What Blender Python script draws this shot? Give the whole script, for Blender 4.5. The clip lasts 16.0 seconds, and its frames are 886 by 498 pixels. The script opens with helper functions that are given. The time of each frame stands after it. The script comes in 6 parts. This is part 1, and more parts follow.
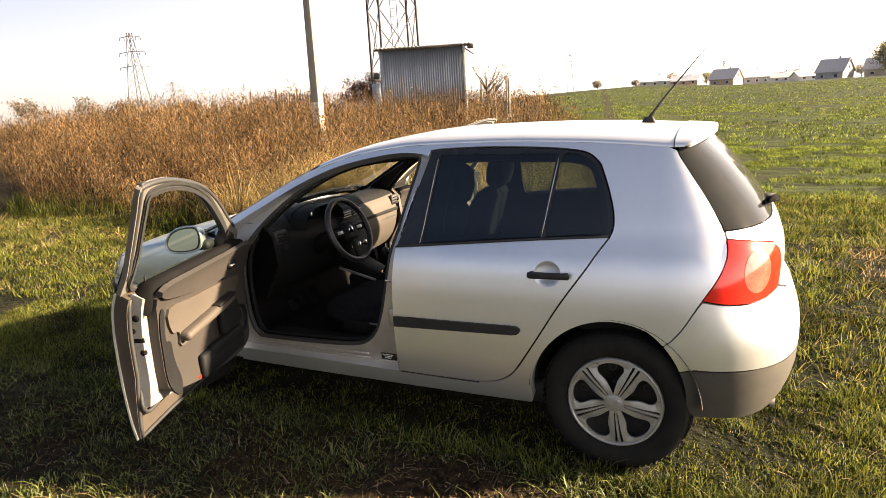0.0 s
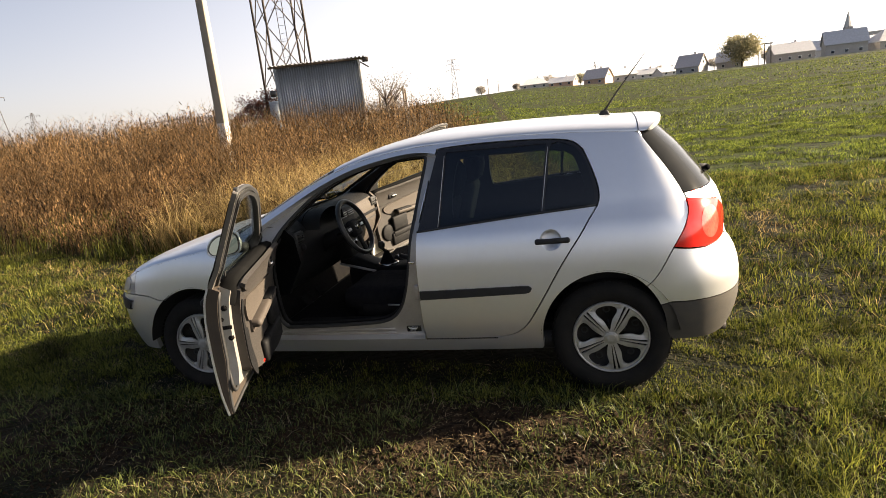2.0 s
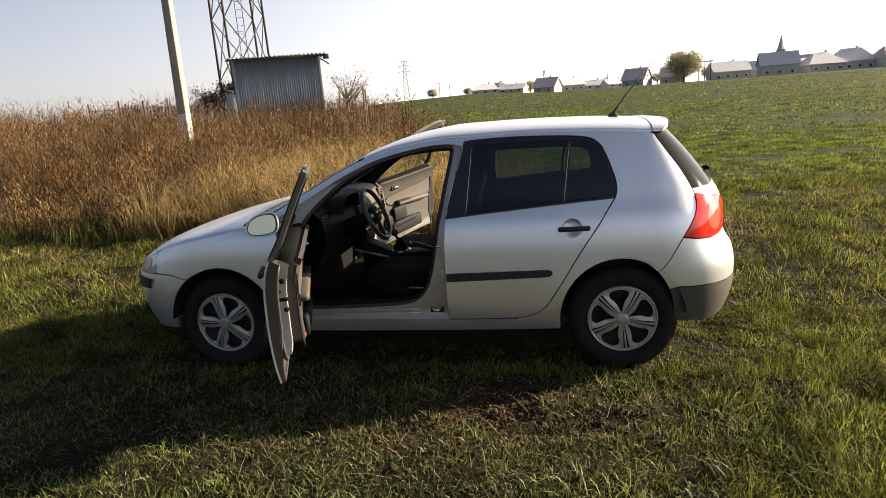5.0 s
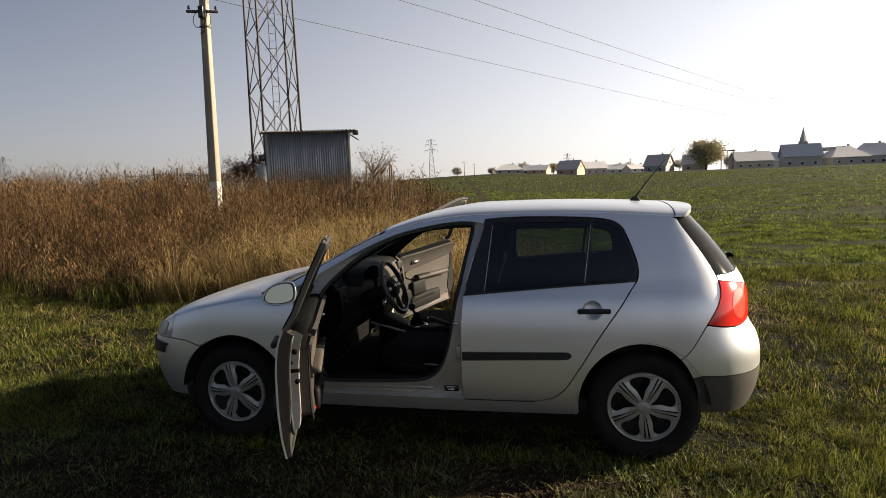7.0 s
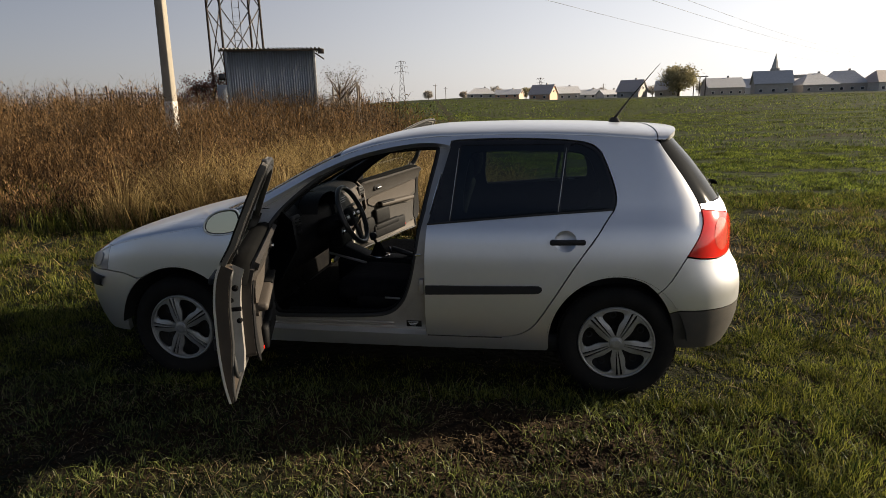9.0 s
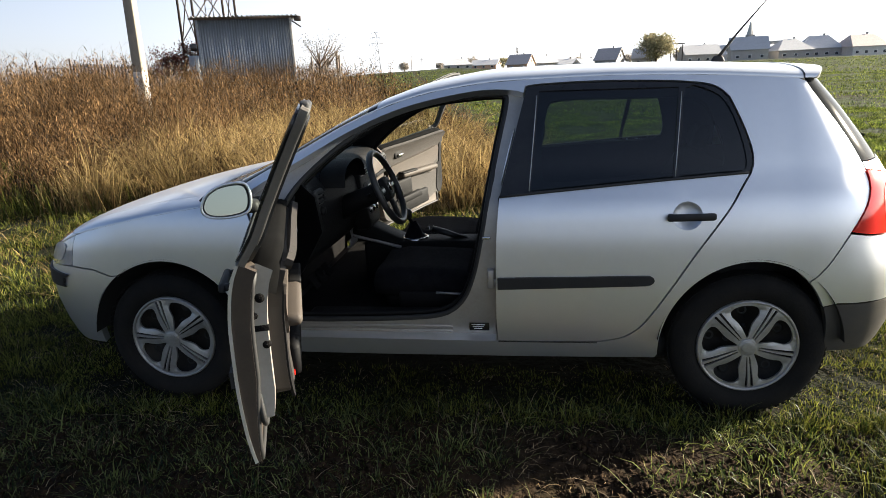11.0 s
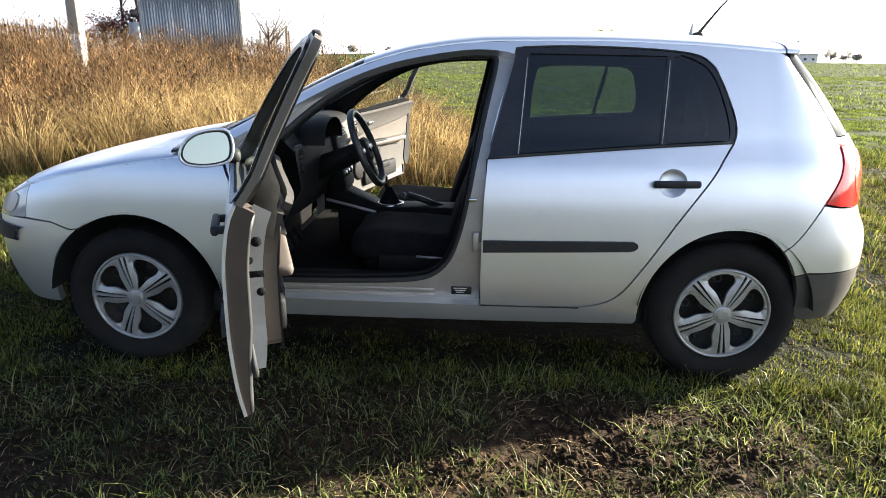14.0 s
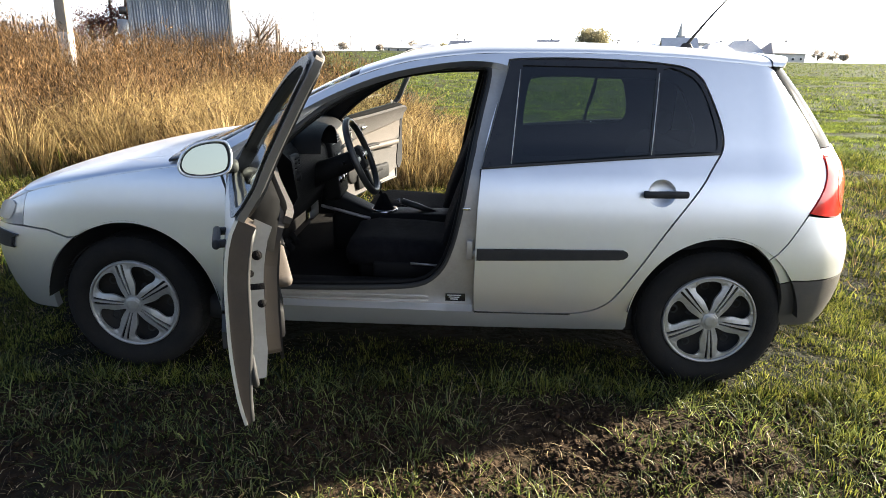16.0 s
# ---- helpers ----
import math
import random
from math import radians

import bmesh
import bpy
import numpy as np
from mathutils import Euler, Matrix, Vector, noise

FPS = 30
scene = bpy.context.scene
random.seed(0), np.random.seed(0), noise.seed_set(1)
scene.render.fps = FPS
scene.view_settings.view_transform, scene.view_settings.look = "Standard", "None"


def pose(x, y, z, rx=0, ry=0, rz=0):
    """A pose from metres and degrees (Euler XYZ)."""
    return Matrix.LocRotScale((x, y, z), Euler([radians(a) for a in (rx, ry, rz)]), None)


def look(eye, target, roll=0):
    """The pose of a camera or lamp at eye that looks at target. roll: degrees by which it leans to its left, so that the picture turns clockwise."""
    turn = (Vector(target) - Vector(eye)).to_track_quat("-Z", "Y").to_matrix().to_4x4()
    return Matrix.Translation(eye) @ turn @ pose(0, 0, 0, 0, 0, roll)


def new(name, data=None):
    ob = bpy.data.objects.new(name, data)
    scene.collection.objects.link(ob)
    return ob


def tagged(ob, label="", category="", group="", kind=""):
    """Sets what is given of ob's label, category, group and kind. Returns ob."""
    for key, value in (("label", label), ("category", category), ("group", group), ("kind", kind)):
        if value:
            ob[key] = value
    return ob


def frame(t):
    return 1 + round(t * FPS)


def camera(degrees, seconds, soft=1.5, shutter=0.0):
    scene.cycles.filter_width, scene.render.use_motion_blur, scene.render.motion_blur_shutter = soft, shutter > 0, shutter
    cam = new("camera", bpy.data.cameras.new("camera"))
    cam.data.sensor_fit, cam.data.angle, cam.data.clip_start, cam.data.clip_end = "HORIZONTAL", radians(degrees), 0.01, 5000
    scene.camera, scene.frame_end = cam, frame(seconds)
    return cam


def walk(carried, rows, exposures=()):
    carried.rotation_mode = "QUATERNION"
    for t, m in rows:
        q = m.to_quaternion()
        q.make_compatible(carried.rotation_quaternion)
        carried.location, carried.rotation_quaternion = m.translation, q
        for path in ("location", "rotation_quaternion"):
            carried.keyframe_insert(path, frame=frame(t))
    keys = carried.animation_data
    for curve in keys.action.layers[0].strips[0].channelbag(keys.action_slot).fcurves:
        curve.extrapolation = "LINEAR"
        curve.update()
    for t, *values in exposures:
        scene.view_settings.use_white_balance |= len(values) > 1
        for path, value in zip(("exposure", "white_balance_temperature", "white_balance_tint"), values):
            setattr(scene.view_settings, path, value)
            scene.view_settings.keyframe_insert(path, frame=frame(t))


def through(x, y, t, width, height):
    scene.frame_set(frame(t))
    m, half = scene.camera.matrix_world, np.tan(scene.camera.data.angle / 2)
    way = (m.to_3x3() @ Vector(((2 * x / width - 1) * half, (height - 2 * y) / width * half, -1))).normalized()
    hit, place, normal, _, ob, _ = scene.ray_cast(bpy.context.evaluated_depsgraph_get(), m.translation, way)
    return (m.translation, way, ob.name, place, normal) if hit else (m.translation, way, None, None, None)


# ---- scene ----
# ---- camera ----
cam = camera(70.8, 16.0, soft=0.5)
ROWS = [
    (0, (1.709, -3.367, 1.624), (0.878, -1.606, 1.167), -3.40),
    (0.5, (1.623, -3.584, 1.636), (0.823, -1.822, 1.131), -4.60),
    (1, (1.413, -3.752, 1.631), (0.773, -1.927, 1.121), -7.00),
    (1.5, (1.360, -3.964, 1.648), (0.821, -2.105, 1.144), -5.40),
    (2, (1.340, -4.113, 1.653), (0.806, -2.239, 1.201), -6.90),
    (2.5, (1.205, -4.237, 1.640), (0.726, -2.351, 1.175), -5.30),
    (3, (0.990, -4.348, 1.639), (0.644, -2.448, 1.121), -6.70),
    (3.2, (0.928, -4.390, 1.632), (0.605, -2.491, 1.096), -5.15),
    (5.3, (0.934, -4.469, 1.655), (0.555, -2.551, 1.235), -4.27),
    (5.5, (0.939, -4.471, 1.652), (0.543, -2.549, 1.267), -4.40),
    (6, (0.939, -4.439, 1.656), (0.502, -2.509, 1.366), -4.40),
    (6.5, (0.934, -4.451, 1.649), (0.478, -2.518, 1.405), -2.90),
    (7, (0.934, -4.435, 1.652), (0.510, -2.493, 1.432), -2.10),
    (7.5, (0.937, -4.407, 1.648), (0.534, -2.458, 1.446), -1.30),
    (8, (0.939, -4.432, 1.645), (0.539, -2.484, 1.437), -1.10),
    (8.5, (0.909, -4.348, 1.628), (0.560, -2.402, 1.324), -1.70),
    (9, (0.916, -4.117, 1.609), (0.584, -2.198, 1.153), -1.50),
    (9.5, (0.926, -3.888, 1.602), (0.534, -1.990, 1.111), -1.40),
    (9.7, (0.883, -3.813, 1.586), (0.463, -1.925, 1.079), -1.20),
    (11.8, (0.185, -3.258, 1.398), (-0.008, -1.343, 0.854), -3.00),
    (12, (0.174, -3.307, 1.383), (-0.030, -1.382, 0.882), -2.90),
    (12.5, (0.161, -3.372, 1.357), (0.032, -1.444, 0.843), -0.30),
    (13, (0.185, -3.378, 1.357), (0.121, -1.472, 0.755), -2.00),
    (13.5, (0.193, -3.361, 1.346), (0.109, -1.485, 0.659), -0.70),
    (14, (0.199, -3.371, 1.349), (0.112, -1.460, 0.767), 0.70),
    (14.5, (0.189, -3.370, 1.352), (0.138, -1.455, 0.777), 0.50),
    (15, (0.180, -3.389, 1.381), (0.141, -1.482, 0.780), 0.70),
    (15.5, (0.183, -3.418, 1.400), (0.111, -1.506, 0.816), 0.40),
    (16, (0.183, -3.406, 1.404), (0.127, -1.495, 0.816), 1.00),
]
EXPOSURES = [(0.0, 2.88, 7300, 14), (1.0, 2.60, 7300, 14), (2.0, 2.30, 6800, 12), (3.0, 2.08, 6500, 10), (5.5, 2.05, 6500, 10), (6.0, 1.70, 6500, 10),
             (7.0, 1.40, 6450, 10), (8.0, 1.25, 6400, 10), (9.0, 1.15, 6400, 10), (9.5, 1.35, 6300, 9), (11.9, 2.68, 5750, 7), (13.0, 2.93, 5600, 6),
             (14.5, 3.15, 5850, 8), (16.0, 3.02, 5950, 8)]
walk(cam, [(t, look(eye, target, roll)) for t, eye, target, roll in ROWS], EXPOSURES)

# ---- light ----
SUN = Vector((2.4, 1.0, 1.0)).normalized()
world = bpy.data.worlds.new("sky")
scene.world = world
world.use_nodes = True
nt = world.node_tree
sky = nt.nodes.new("ShaderNodeTexSky")
sky.sky_type, sky.sun_disc = "NISHITA", False
sky.sun_elevation, sky.sun_rotation = math.asin(SUN.z), math.atan2(SUN.x, SUN.y)
sky.air_density, sky.dust_density, sky.ozone_density = 1.0, 1.2, 1.3
haze = nt.nodes.new("ShaderNodeHueSaturation")
haze.inputs["Saturation"].default_value = 1.25
glow = nt.nodes.new("ShaderNodeTexSky")
glow.sky_type, glow.turbidity, glow.ground_albedo, glow.sun_direction = "HOSEK_WILKIE", 7.0, 0.2, SUN
both_skies = nt.nodes.new("ShaderNodeMix")
both_skies.data_type = "RGBA"
both_skies.inputs[0].default_value = 0.7
gain = nt.nodes.new("ShaderNodeVectorMath")
gain.operation, gain.inputs[3].default_value = "SCALE", 19.0
nt.links.new(glow.outputs[0], gain.inputs[0])
nt.links.new(sky.outputs[0], both_skies.inputs[6])
nt.links.new(gain.outputs[0], both_skies.inputs[7])
nt.links.new(both_skies.outputs[2], haze.inputs["Color"])
veil = nt.nodes.new("ShaderNodeVectorMath")
veil.operation, veil.inputs[1].default_value = "MULTIPLY", (0.94, 0.98, 1.16)
nt.links.new(haze.outputs[0], veil.inputs[0])
# autumn haze: brightest towards the sun and near the horizon
way, near_sun, half, lobe, halo = (nt.nodes.new("ShaderNodeTexCoord"), nt.nodes.new("ShaderNodeVectorMath"), nt.nodes.new("ShaderNodeMath"),
                                   nt.nodes.new("ShaderNodeMath"), nt.nodes.new("ShaderNodeVectorMath"))
near_sun.operation, near_sun.inputs[1].default_value = "DOT_PRODUCT", SUN
half.operation, half.inputs[1].default_value, half.inputs[2].default_value = "MULTIPLY_ADD", 0.5, 0.5
lobe.operation, lobe.inputs[1].default_value, lobe.use_clamp = "POWER", 2.2, True
halo.operation, halo.inputs[0].default_value = "SCALE", (11.0, 10.7, 10.4)
height, low_haze, both_ways = nt.nodes.new("ShaderNodeSeparateXYZ"), nt.nodes.new("ShaderNodeMapRange"), nt.nodes.new("ShaderNodeMath")
low_haze.inputs[2].default_value, low_haze.inputs[3].default_value, low_haze.inputs[4].default_value = 0.75, 1.0, 0.12
both_ways.operation = "MULTIPLY"
mist_near, mist, misty = nt.nodes.new("ShaderNodeMapRange"), nt.nodes.new("ShaderNodeVectorMath"), nt.nodes.new("ShaderNodeVectorMath")
mist_near.interpolation_type = "SMOOTHSTEP"
mist_near.inputs[1].default_value, mist_near.inputs[2].default_value, mist_near.inputs[3].default_value, mist_near.inputs[4].default_value = -0.05, 0.42, 1.0, 0.0
mist.operation, mist.inputs[0].default_value = "SCALE", (1.35, 1.22, 1.18)
misty.operation = "ADD"
nt.links.new(mist_near.outputs[0], mist.inputs[3])
thin = nt.nodes.new("ShaderNodeVectorMath")
thin.operation, thin.inputs[3].default_value = "SCALE", 0.50
hazy = nt.nodes.new("ShaderNodeVectorMath")
hazy.operation = "ADD"
nt.links.new(way.outputs["Generated"], near_sun.inputs[0])
nt.links.new(way.outputs["Generated"], height.inputs[0])
nt.links.new(near_sun.outputs["Value"], half.inputs[0])
nt.links.new(half.outputs[0], lobe.inputs[0])
nt.links.new(height.outputs[2], low_haze.inputs[0])
nt.links.new(lobe.outputs[0], both_ways.inputs[0])
nt.links.new(low_haze.outputs[0], both_ways.inputs[1])
nt.links.new(both_ways.outputs[0], halo.inputs[3])
nt.links.new(veil.outputs[0], thin.inputs[0])
nt.links.new(thin.outputs[0], hazy.inputs[0])
nt.links.new(halo.outputs[0], hazy.inputs[1])
nt.links.new(height.outputs[2], mist_near.inputs[0])
nt.links.new(hazy.outputs[0], misty.inputs[0])
nt.links.new(mist.outputs[0], misty.inputs[1])
nt.links.new(misty.outputs[0], nt.nodes["Background"].inputs[0])
nt.nodes["Background"].inputs[1].default_value = 0.052
sun = new("sun", bpy.data.lights.new("sun", "SUN"))
sun.data.energy, sun.data.angle, sun.data.color = 5.0, radians(1.5), (1.0, 0.84, 0.62)
sun.matrix_world = look(SUN * 50, (0, 0, 0))


# ---- materials ----
def material(name, color, rough=0.5, metal=0.0, color2=None, scale=8.0, detail=6.0, bump=0.0, bump_scale=60.0, coat=0.0, spec=0.5,
             rough_var=0.0, space="Object", stretch=(1, 1, 1), per_object=0.0):
    m = bpy.data.materials.new(name)
    m.use_nodes = True
    n, l = m.node_tree.nodes, m.node_tree.links
    b = n["Principled BSDF"]
    b.inputs["Roughness"].default_value, b.inputs["Metallic"].default_value = rough, metal
    b.inputs["Coat Weight"].default_value, b.inputs["Specular IOR Level"].default_value = coat, spec
    b.inputs["Coat Roughness"].default_value = 0.08
    coord = n.new("ShaderNodeTexCoord")
    mp = n.new("ShaderNodeMapping")
    mp.inputs["Scale"].default_value = stretch
    l.new(coord.outputs[space], mp.inputs[0])
    c2 = color2 or tuple(c * 0.8 for c in color)
    t1, t2 = n.new("ShaderNodeTexNoise"), n.new("ShaderNodeTexNoise")
    t1.inputs["Scale"].default_value, t1.inputs["Detail"].default_value = scale, detail
    t2.inputs["Scale"].default_value, t2.inputs["Detail"].default_value = scale * 9, 4
    for t in (t1, t2):
        l.new(mp.outputs[0], t.inputs["Vector"])
    mix = n.new("ShaderNodeMath")
    mix.operation = "MULTIPLY_ADD"
    mix.inputs[1].default_value = 0.4
    l.new(t2.outputs[0], mix.inputs[0])
    l.new(t1.outputs[0], mix.inputs[2])
    ramp = n.new("ShaderNodeValToRGB")
    ramp.color_ramp.elements[0].position, ramp.color_ramp.elements[1].position = 0.5, 0.95
    ramp.color_ramp.elements[0].color, ramp.color_ramp.elements[1].color = (*color, 1), (*c2, 1)
    l.new(mix.outputs[0], ramp.inputs[0])
    out = ramp.outputs[0]
    if per_object:
        info, hsv = n.new("ShaderNodeObjectInfo"), n.new("ShaderNodeHueSaturation")
        mr = n.new("ShaderNodeMapRange")
        mr.inputs[3].default_value, mr.inputs[4].default_value = 1 - per_object, 1 + per_object
        l.new(info.outputs["Random"], mr.inputs[0])
        l.new(mr.outputs[0], hsv.inputs["Value"])
        l.new(out, hsv.inputs["Color"])
        out = hsv.outputs[0]
    l.new(out, b.inputs["Base Color"])
    if rough_var:
        mr = n.new("ShaderNodeMapRange")
        mr.inputs[3].default_value, mr.inputs[4].default_value = rough - rough_var, rough + rough_var
        l.new(t1.outputs[0], mr.inputs[0])
        l.new(mr.outputs[0], b.inputs["Roughness"])
    if bump:
        t3, bp = n.new("ShaderNodeTexNoise"), n.new("ShaderNodeBump")
        t3.inputs["Scale"].default_value, t3.inputs["Detail"].default_value = bump_scale, 5
        l.new(mp.outputs[0], t3.inputs["Vector"])
        bp.inputs["Strength"].default_value, bp.inputs["Distance"].default_value = bump, 0.01
        l.new(t3.outputs[0], bp.inputs["Height"])
        l.new(bp.outputs[0], b.inputs["Normal"])
    return m


def glass(name, tint, gloss=0.04):
    """A thin pane: tinted see-through with a Fresnel reflection."""
    m = bpy.data.materials.new(name)
    m.use_nodes = True
    n, l = m.node_tree.nodes, m.node_tree.links
    n.remove(n["Principled BSDF"])
    clear, shine, mix = n.new("ShaderNodeBsdfTransparent"), n.new("ShaderNodeBsdfGlossy"), n.new("ShaderNodeMixShader")
    lw, power, ramp = n.new("ShaderNodeLayerWeight"), n.new("ShaderNodeMath"), n.new("ShaderNodeMapRange")
    clear.inputs[0].default_value = (*tint, 1)
    shine.inputs["Roughness"].default_value = gloss
    lw.inputs[0].default_value = 0.5
    power.operation, power.inputs[1].default_value = "POWER", 4.0
    ramp.inputs[3].default_value, ramp.inputs[4].default_value = 0.07, 1.0
    l.new(lw.outputs["Facing"], power.inputs[0])
    l.new(power.outputs[0], ramp.inputs[0])
    l.new(ramp.outputs[0], mix.inputs[0])
    l.new(clear.outputs[0], mix.inputs[1])
    l.new(shine.outputs[0], mix.inputs[2])
    l.new(mix.outputs[0], n["Material Output"].inputs[0])
    return m


def foliage(name, low, high, by_height=(0.0, 0.4), through=0.35, rough=0.6, patchy=(0.6, 1.35), patch_scale=0.9, gloss=0.012):
    """Thin leaves: colour by piece, with light passing through."""
    m = bpy.data.materials.new(name)
    m.use_nodes = True
    n, l = m.node_tree.nodes, m.node_tree.links
    n.remove(n["Principled BSDF"])
    geo, ramp = n.new("ShaderNodeNewGeometry"), n.new("ShaderNodeValToRGB")
    for k, c in enumerate((low, high)):
        ramp.color_ramp.elements[k].color, ramp.color_ramp.elements[k].position = (*c, 1), (.18, .85)[k]
    l.new(geo.outputs["Random Per Island"], ramp.inputs[0])
    tex, hsv, mr = n.new("ShaderNodeTexNoise"), n.new("ShaderNodeHueSaturation"), n.new("ShaderNodeMapRange")
    tex.inputs["Scale"].default_value = patch_scale
    l.new(geo.outputs["Position"], tex.inputs["Vector"])
    mr.inputs[1].default_value, mr.inputs[2].default_value, mr.inputs[3].default_value, mr.inputs[4].default_value = 0.3, 0.7, *patchy
    l.new(tex.outputs[0], mr.inputs[0])
    l.new(mr.outputs[0], hsv.inputs["Value"])
    l.new(ramp.outputs[0], hsv.inputs["Color"])
    d, t, g, mix, add = n.new("ShaderNodeBsdfDiffuse"), n.new("ShaderNodeBsdfTranslucent"), n.new("ShaderNodeBsdfGlossy"), n.new("ShaderNodeMixShader"), n.new("ShaderNodeMixShader")
    g.inputs["Roughness"].default_value = rough
    mix.inputs[0].default_value, add.inputs[0].default_value = through, gloss
    l.new(hsv.outputs[0], d.inputs[0])
    l.new(hsv.outputs[0], t.inputs[0])
    l.new(d.outputs[0], mix.inputs[1])
    l.new(t.outputs[0], mix.inputs[2])
    l.new(mix.outputs[0], add.inputs[1])
    l.new(g.outputs[0], add.inputs[2])
    l.new(add.outputs[0], n["Material Output"].inputs[0])
    return m


PAINT = material("silver_paint", (0.80, 0.81, 0.83), 0.40, 0.88, (0.76, 0.77, 0.79), 3, coat=0.4, rough_var=0.05)
BLACK = material("black_plastic", (0.014, 0.014, 0.015), 0.6, 0, (0.024, 0.023, 0.023), 20, spec=.3, bump=0.08, bump_scale=500)
GLOSSY = material("gloss_black", (0.012, 0.012, 0.014), 0.2, 0, (0.02, 0.02, 0.02), 5)
RUBBER = material("tyre_rubber", (0.010, 0.010, 0.010), 0.9, 0, (0.018, 0.016, 0.014), 9, spec=.15, bump=0.2, bump_scale=120)
SEAL = material("rubber_seal", (0.012, 0.012, 0.012), 0.65, 0, (0.02, 0.02, 0.02), 20)
RIM = material("silver_wheel_trim", (0.40, 0.40, 0.40), 0.40, 0.55, (0.27, 0.26, 0.24), 9, coat=0.3, rough_var=0.08)
STEEL = material("dark_steel", (0.006, 0.006, 0.006), 0.7, 0.3, (0.03, 0.025, 0.02), 12)
CHROME = material("chrome", (0.75, 0.75, 0.75), 0.12, 1.0, (0.6, 0.6, 0.6), 6)
DARKTRIM = material("anthracite_trim", (0.005, 0.005, 0.006), 0.65, 0, (0.009, 0.009, 0.009), 14, spec=.15, bump=0.15, bump_scale=350)
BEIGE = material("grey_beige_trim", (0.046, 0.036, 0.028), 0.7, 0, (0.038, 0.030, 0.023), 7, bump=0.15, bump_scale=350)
CLOTH = material("black_seat_cloth", (0.006, 0.006, 0.008), 0.95, 0, (0.012, 0.012, 0.014), 30, spec=.1, bump=0.5, bump_scale=260)
CARPET = material("black_carpet", (0.006, 0.006, 0.007), 1.0, 0, (0.012, 0.011, 0.010), 20, spec=.05, bump=0.6, bump_scale=200)
CLEAR = glass("clear_glass", (0.80, 0.88, 0.84))
TINT = glass("tinted_glass", (0.36, 0.44, 0.42))
MIRROR = material("mirror_glass", (0.33, 0.37, 0.335), 0.02, 1.0, (0.32, 0.36, 0.325), 1)
REDLENS = material("red_lamp_lens", (0.62, 0.02, 0.012), 0.12, 0, (0.5, 0.015, 0.01), 6, coat=0.35)
CLEARLENS = material("clear_lamp_lens", (0.55, 0.56, 0.57), 0.1, 0.3, (0.4, 0.42, 0.44), 16, coat=1.0)
PALELENS = material("pale_pink_lamp_lens", (0.55, 0.05, 0.035), 0.12, 0.0, (0.60, 0.12, 0.09), 10, coat=1.0)
LABEL = material("white_print", (0.7, 0.7, 0.7), 0.6, 0, (0.6, 0.6, 0.6), 20)
GLOSSY2 = material("black_leather", (0.018, 0.018, 0.018), 0.38, 0, (0.028, 0.028, 0.028), 25, bump=0.1, bump_scale=300)
JAMB = material("dull_silver_paint", (0.42, 0.40, 0.37), 0.45, 0.6, (0.34, 0.32, 0.29), 9, rough_var=.08)
HEM = material("dark_brown_paint", (0.055, 0.043, 0.033), 0.5, 0.25, (0.038, 0.030, 0.024), 14, bump=0.05, rough_var=.1)
FRAMEPAINT = material("shaded_frame_paint", (0.16, 0.147, 0.13), 0.45, 0.35, (0.12, 0.11, 0.098), 9, rough_var=.08)
GREYPLASTIC = material("grey_bumper_plastic", (0.050, 0.047, 0.043), 0.6, 0, (0.065, 0.058, 0.048), 14, spec=.3, bump=0.08, bump_scale=400)
MATT = material("matt_black_trim", (0.005, 0.005, 0.005), 1.0, 0, (0.008, 0.008, 0.008), 12, spec=.03)
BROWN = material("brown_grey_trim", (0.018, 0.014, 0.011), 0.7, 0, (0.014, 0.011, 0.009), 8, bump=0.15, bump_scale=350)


# ---- mesh helpers ----
from mathutils.geometry import delaunay_2d_cdt


def smooth_table(pairs):
    """A smooth function through (u, value) pairs, with no overshoot."""
    u, v = (np.array(c, float) for c in zip(*pairs))
    d = np.diff(v) / np.diff(u)
    m = np.r_[d[0], [0 if a * b <= 0 else 2 * a * b / (a + b) for a, b in zip(d, d[1:])], d[-1]]

    def f(x):
        x = min(max(x, u[0]), u[-1])
        i = min(max(int(np.searchsorted(u, x)) - 1, 0), len(u) - 2)
        h = u[i + 1] - u[i]
        t = (x - u[i]) / h
        return float((1 + 2 * t) * (1 - t) ** 2 * v[i] + t * (1 - t) ** 2 * h * m[i] + t * t * (3 - 2 * t) * v[i + 1] + t * t * (t - 1) * h * m[i + 1])
    return f


def spline(points, per=6, closed=False):
    """Points on a smooth line through the given ones."""
    p = [Vector(q) for q in points]
    n = len(p)
    out = []
    for i in range(n if closed else n - 1):
        a, b, c, d = (p[(i + k) % n] if closed else p[min(max(i + k, 0), n - 1)] for k in (-1, 0, 1, 2))
        for j in range(per):
            t = j / per
            out.append(0.5 * (2 * b + (c - a) * t + (2 * a - 5 * b + 4 * c - d) * t * t + (3 * b - a - 3 * c + d) * t ** 3))
    if not closed:
        out.append(p[-1])
    return [tuple(q) for q in out]


def inside(x, y, poly):
    hit = False
    for (x1, y1), (x2, y2) in zip(poly, poly[1:] + poly[:1]):
        if (y1 > y) != (y2 > y) and x < (x2 - x1) * (y - y1) / (y2 - y1) + x1:
            hit = not hit
    return hit


def cut(poly, step):
    out = []
    for a, b in zip(poly, poly[1:] + poly[:1]):
        k = max(1, math.ceil(math.dist(a, b) / step))
        out += [(a[0] + (b[0] - a[0]) * i / k, a[1] + (b[1] - a[1]) * i / k) for i in range(k)]
    return out


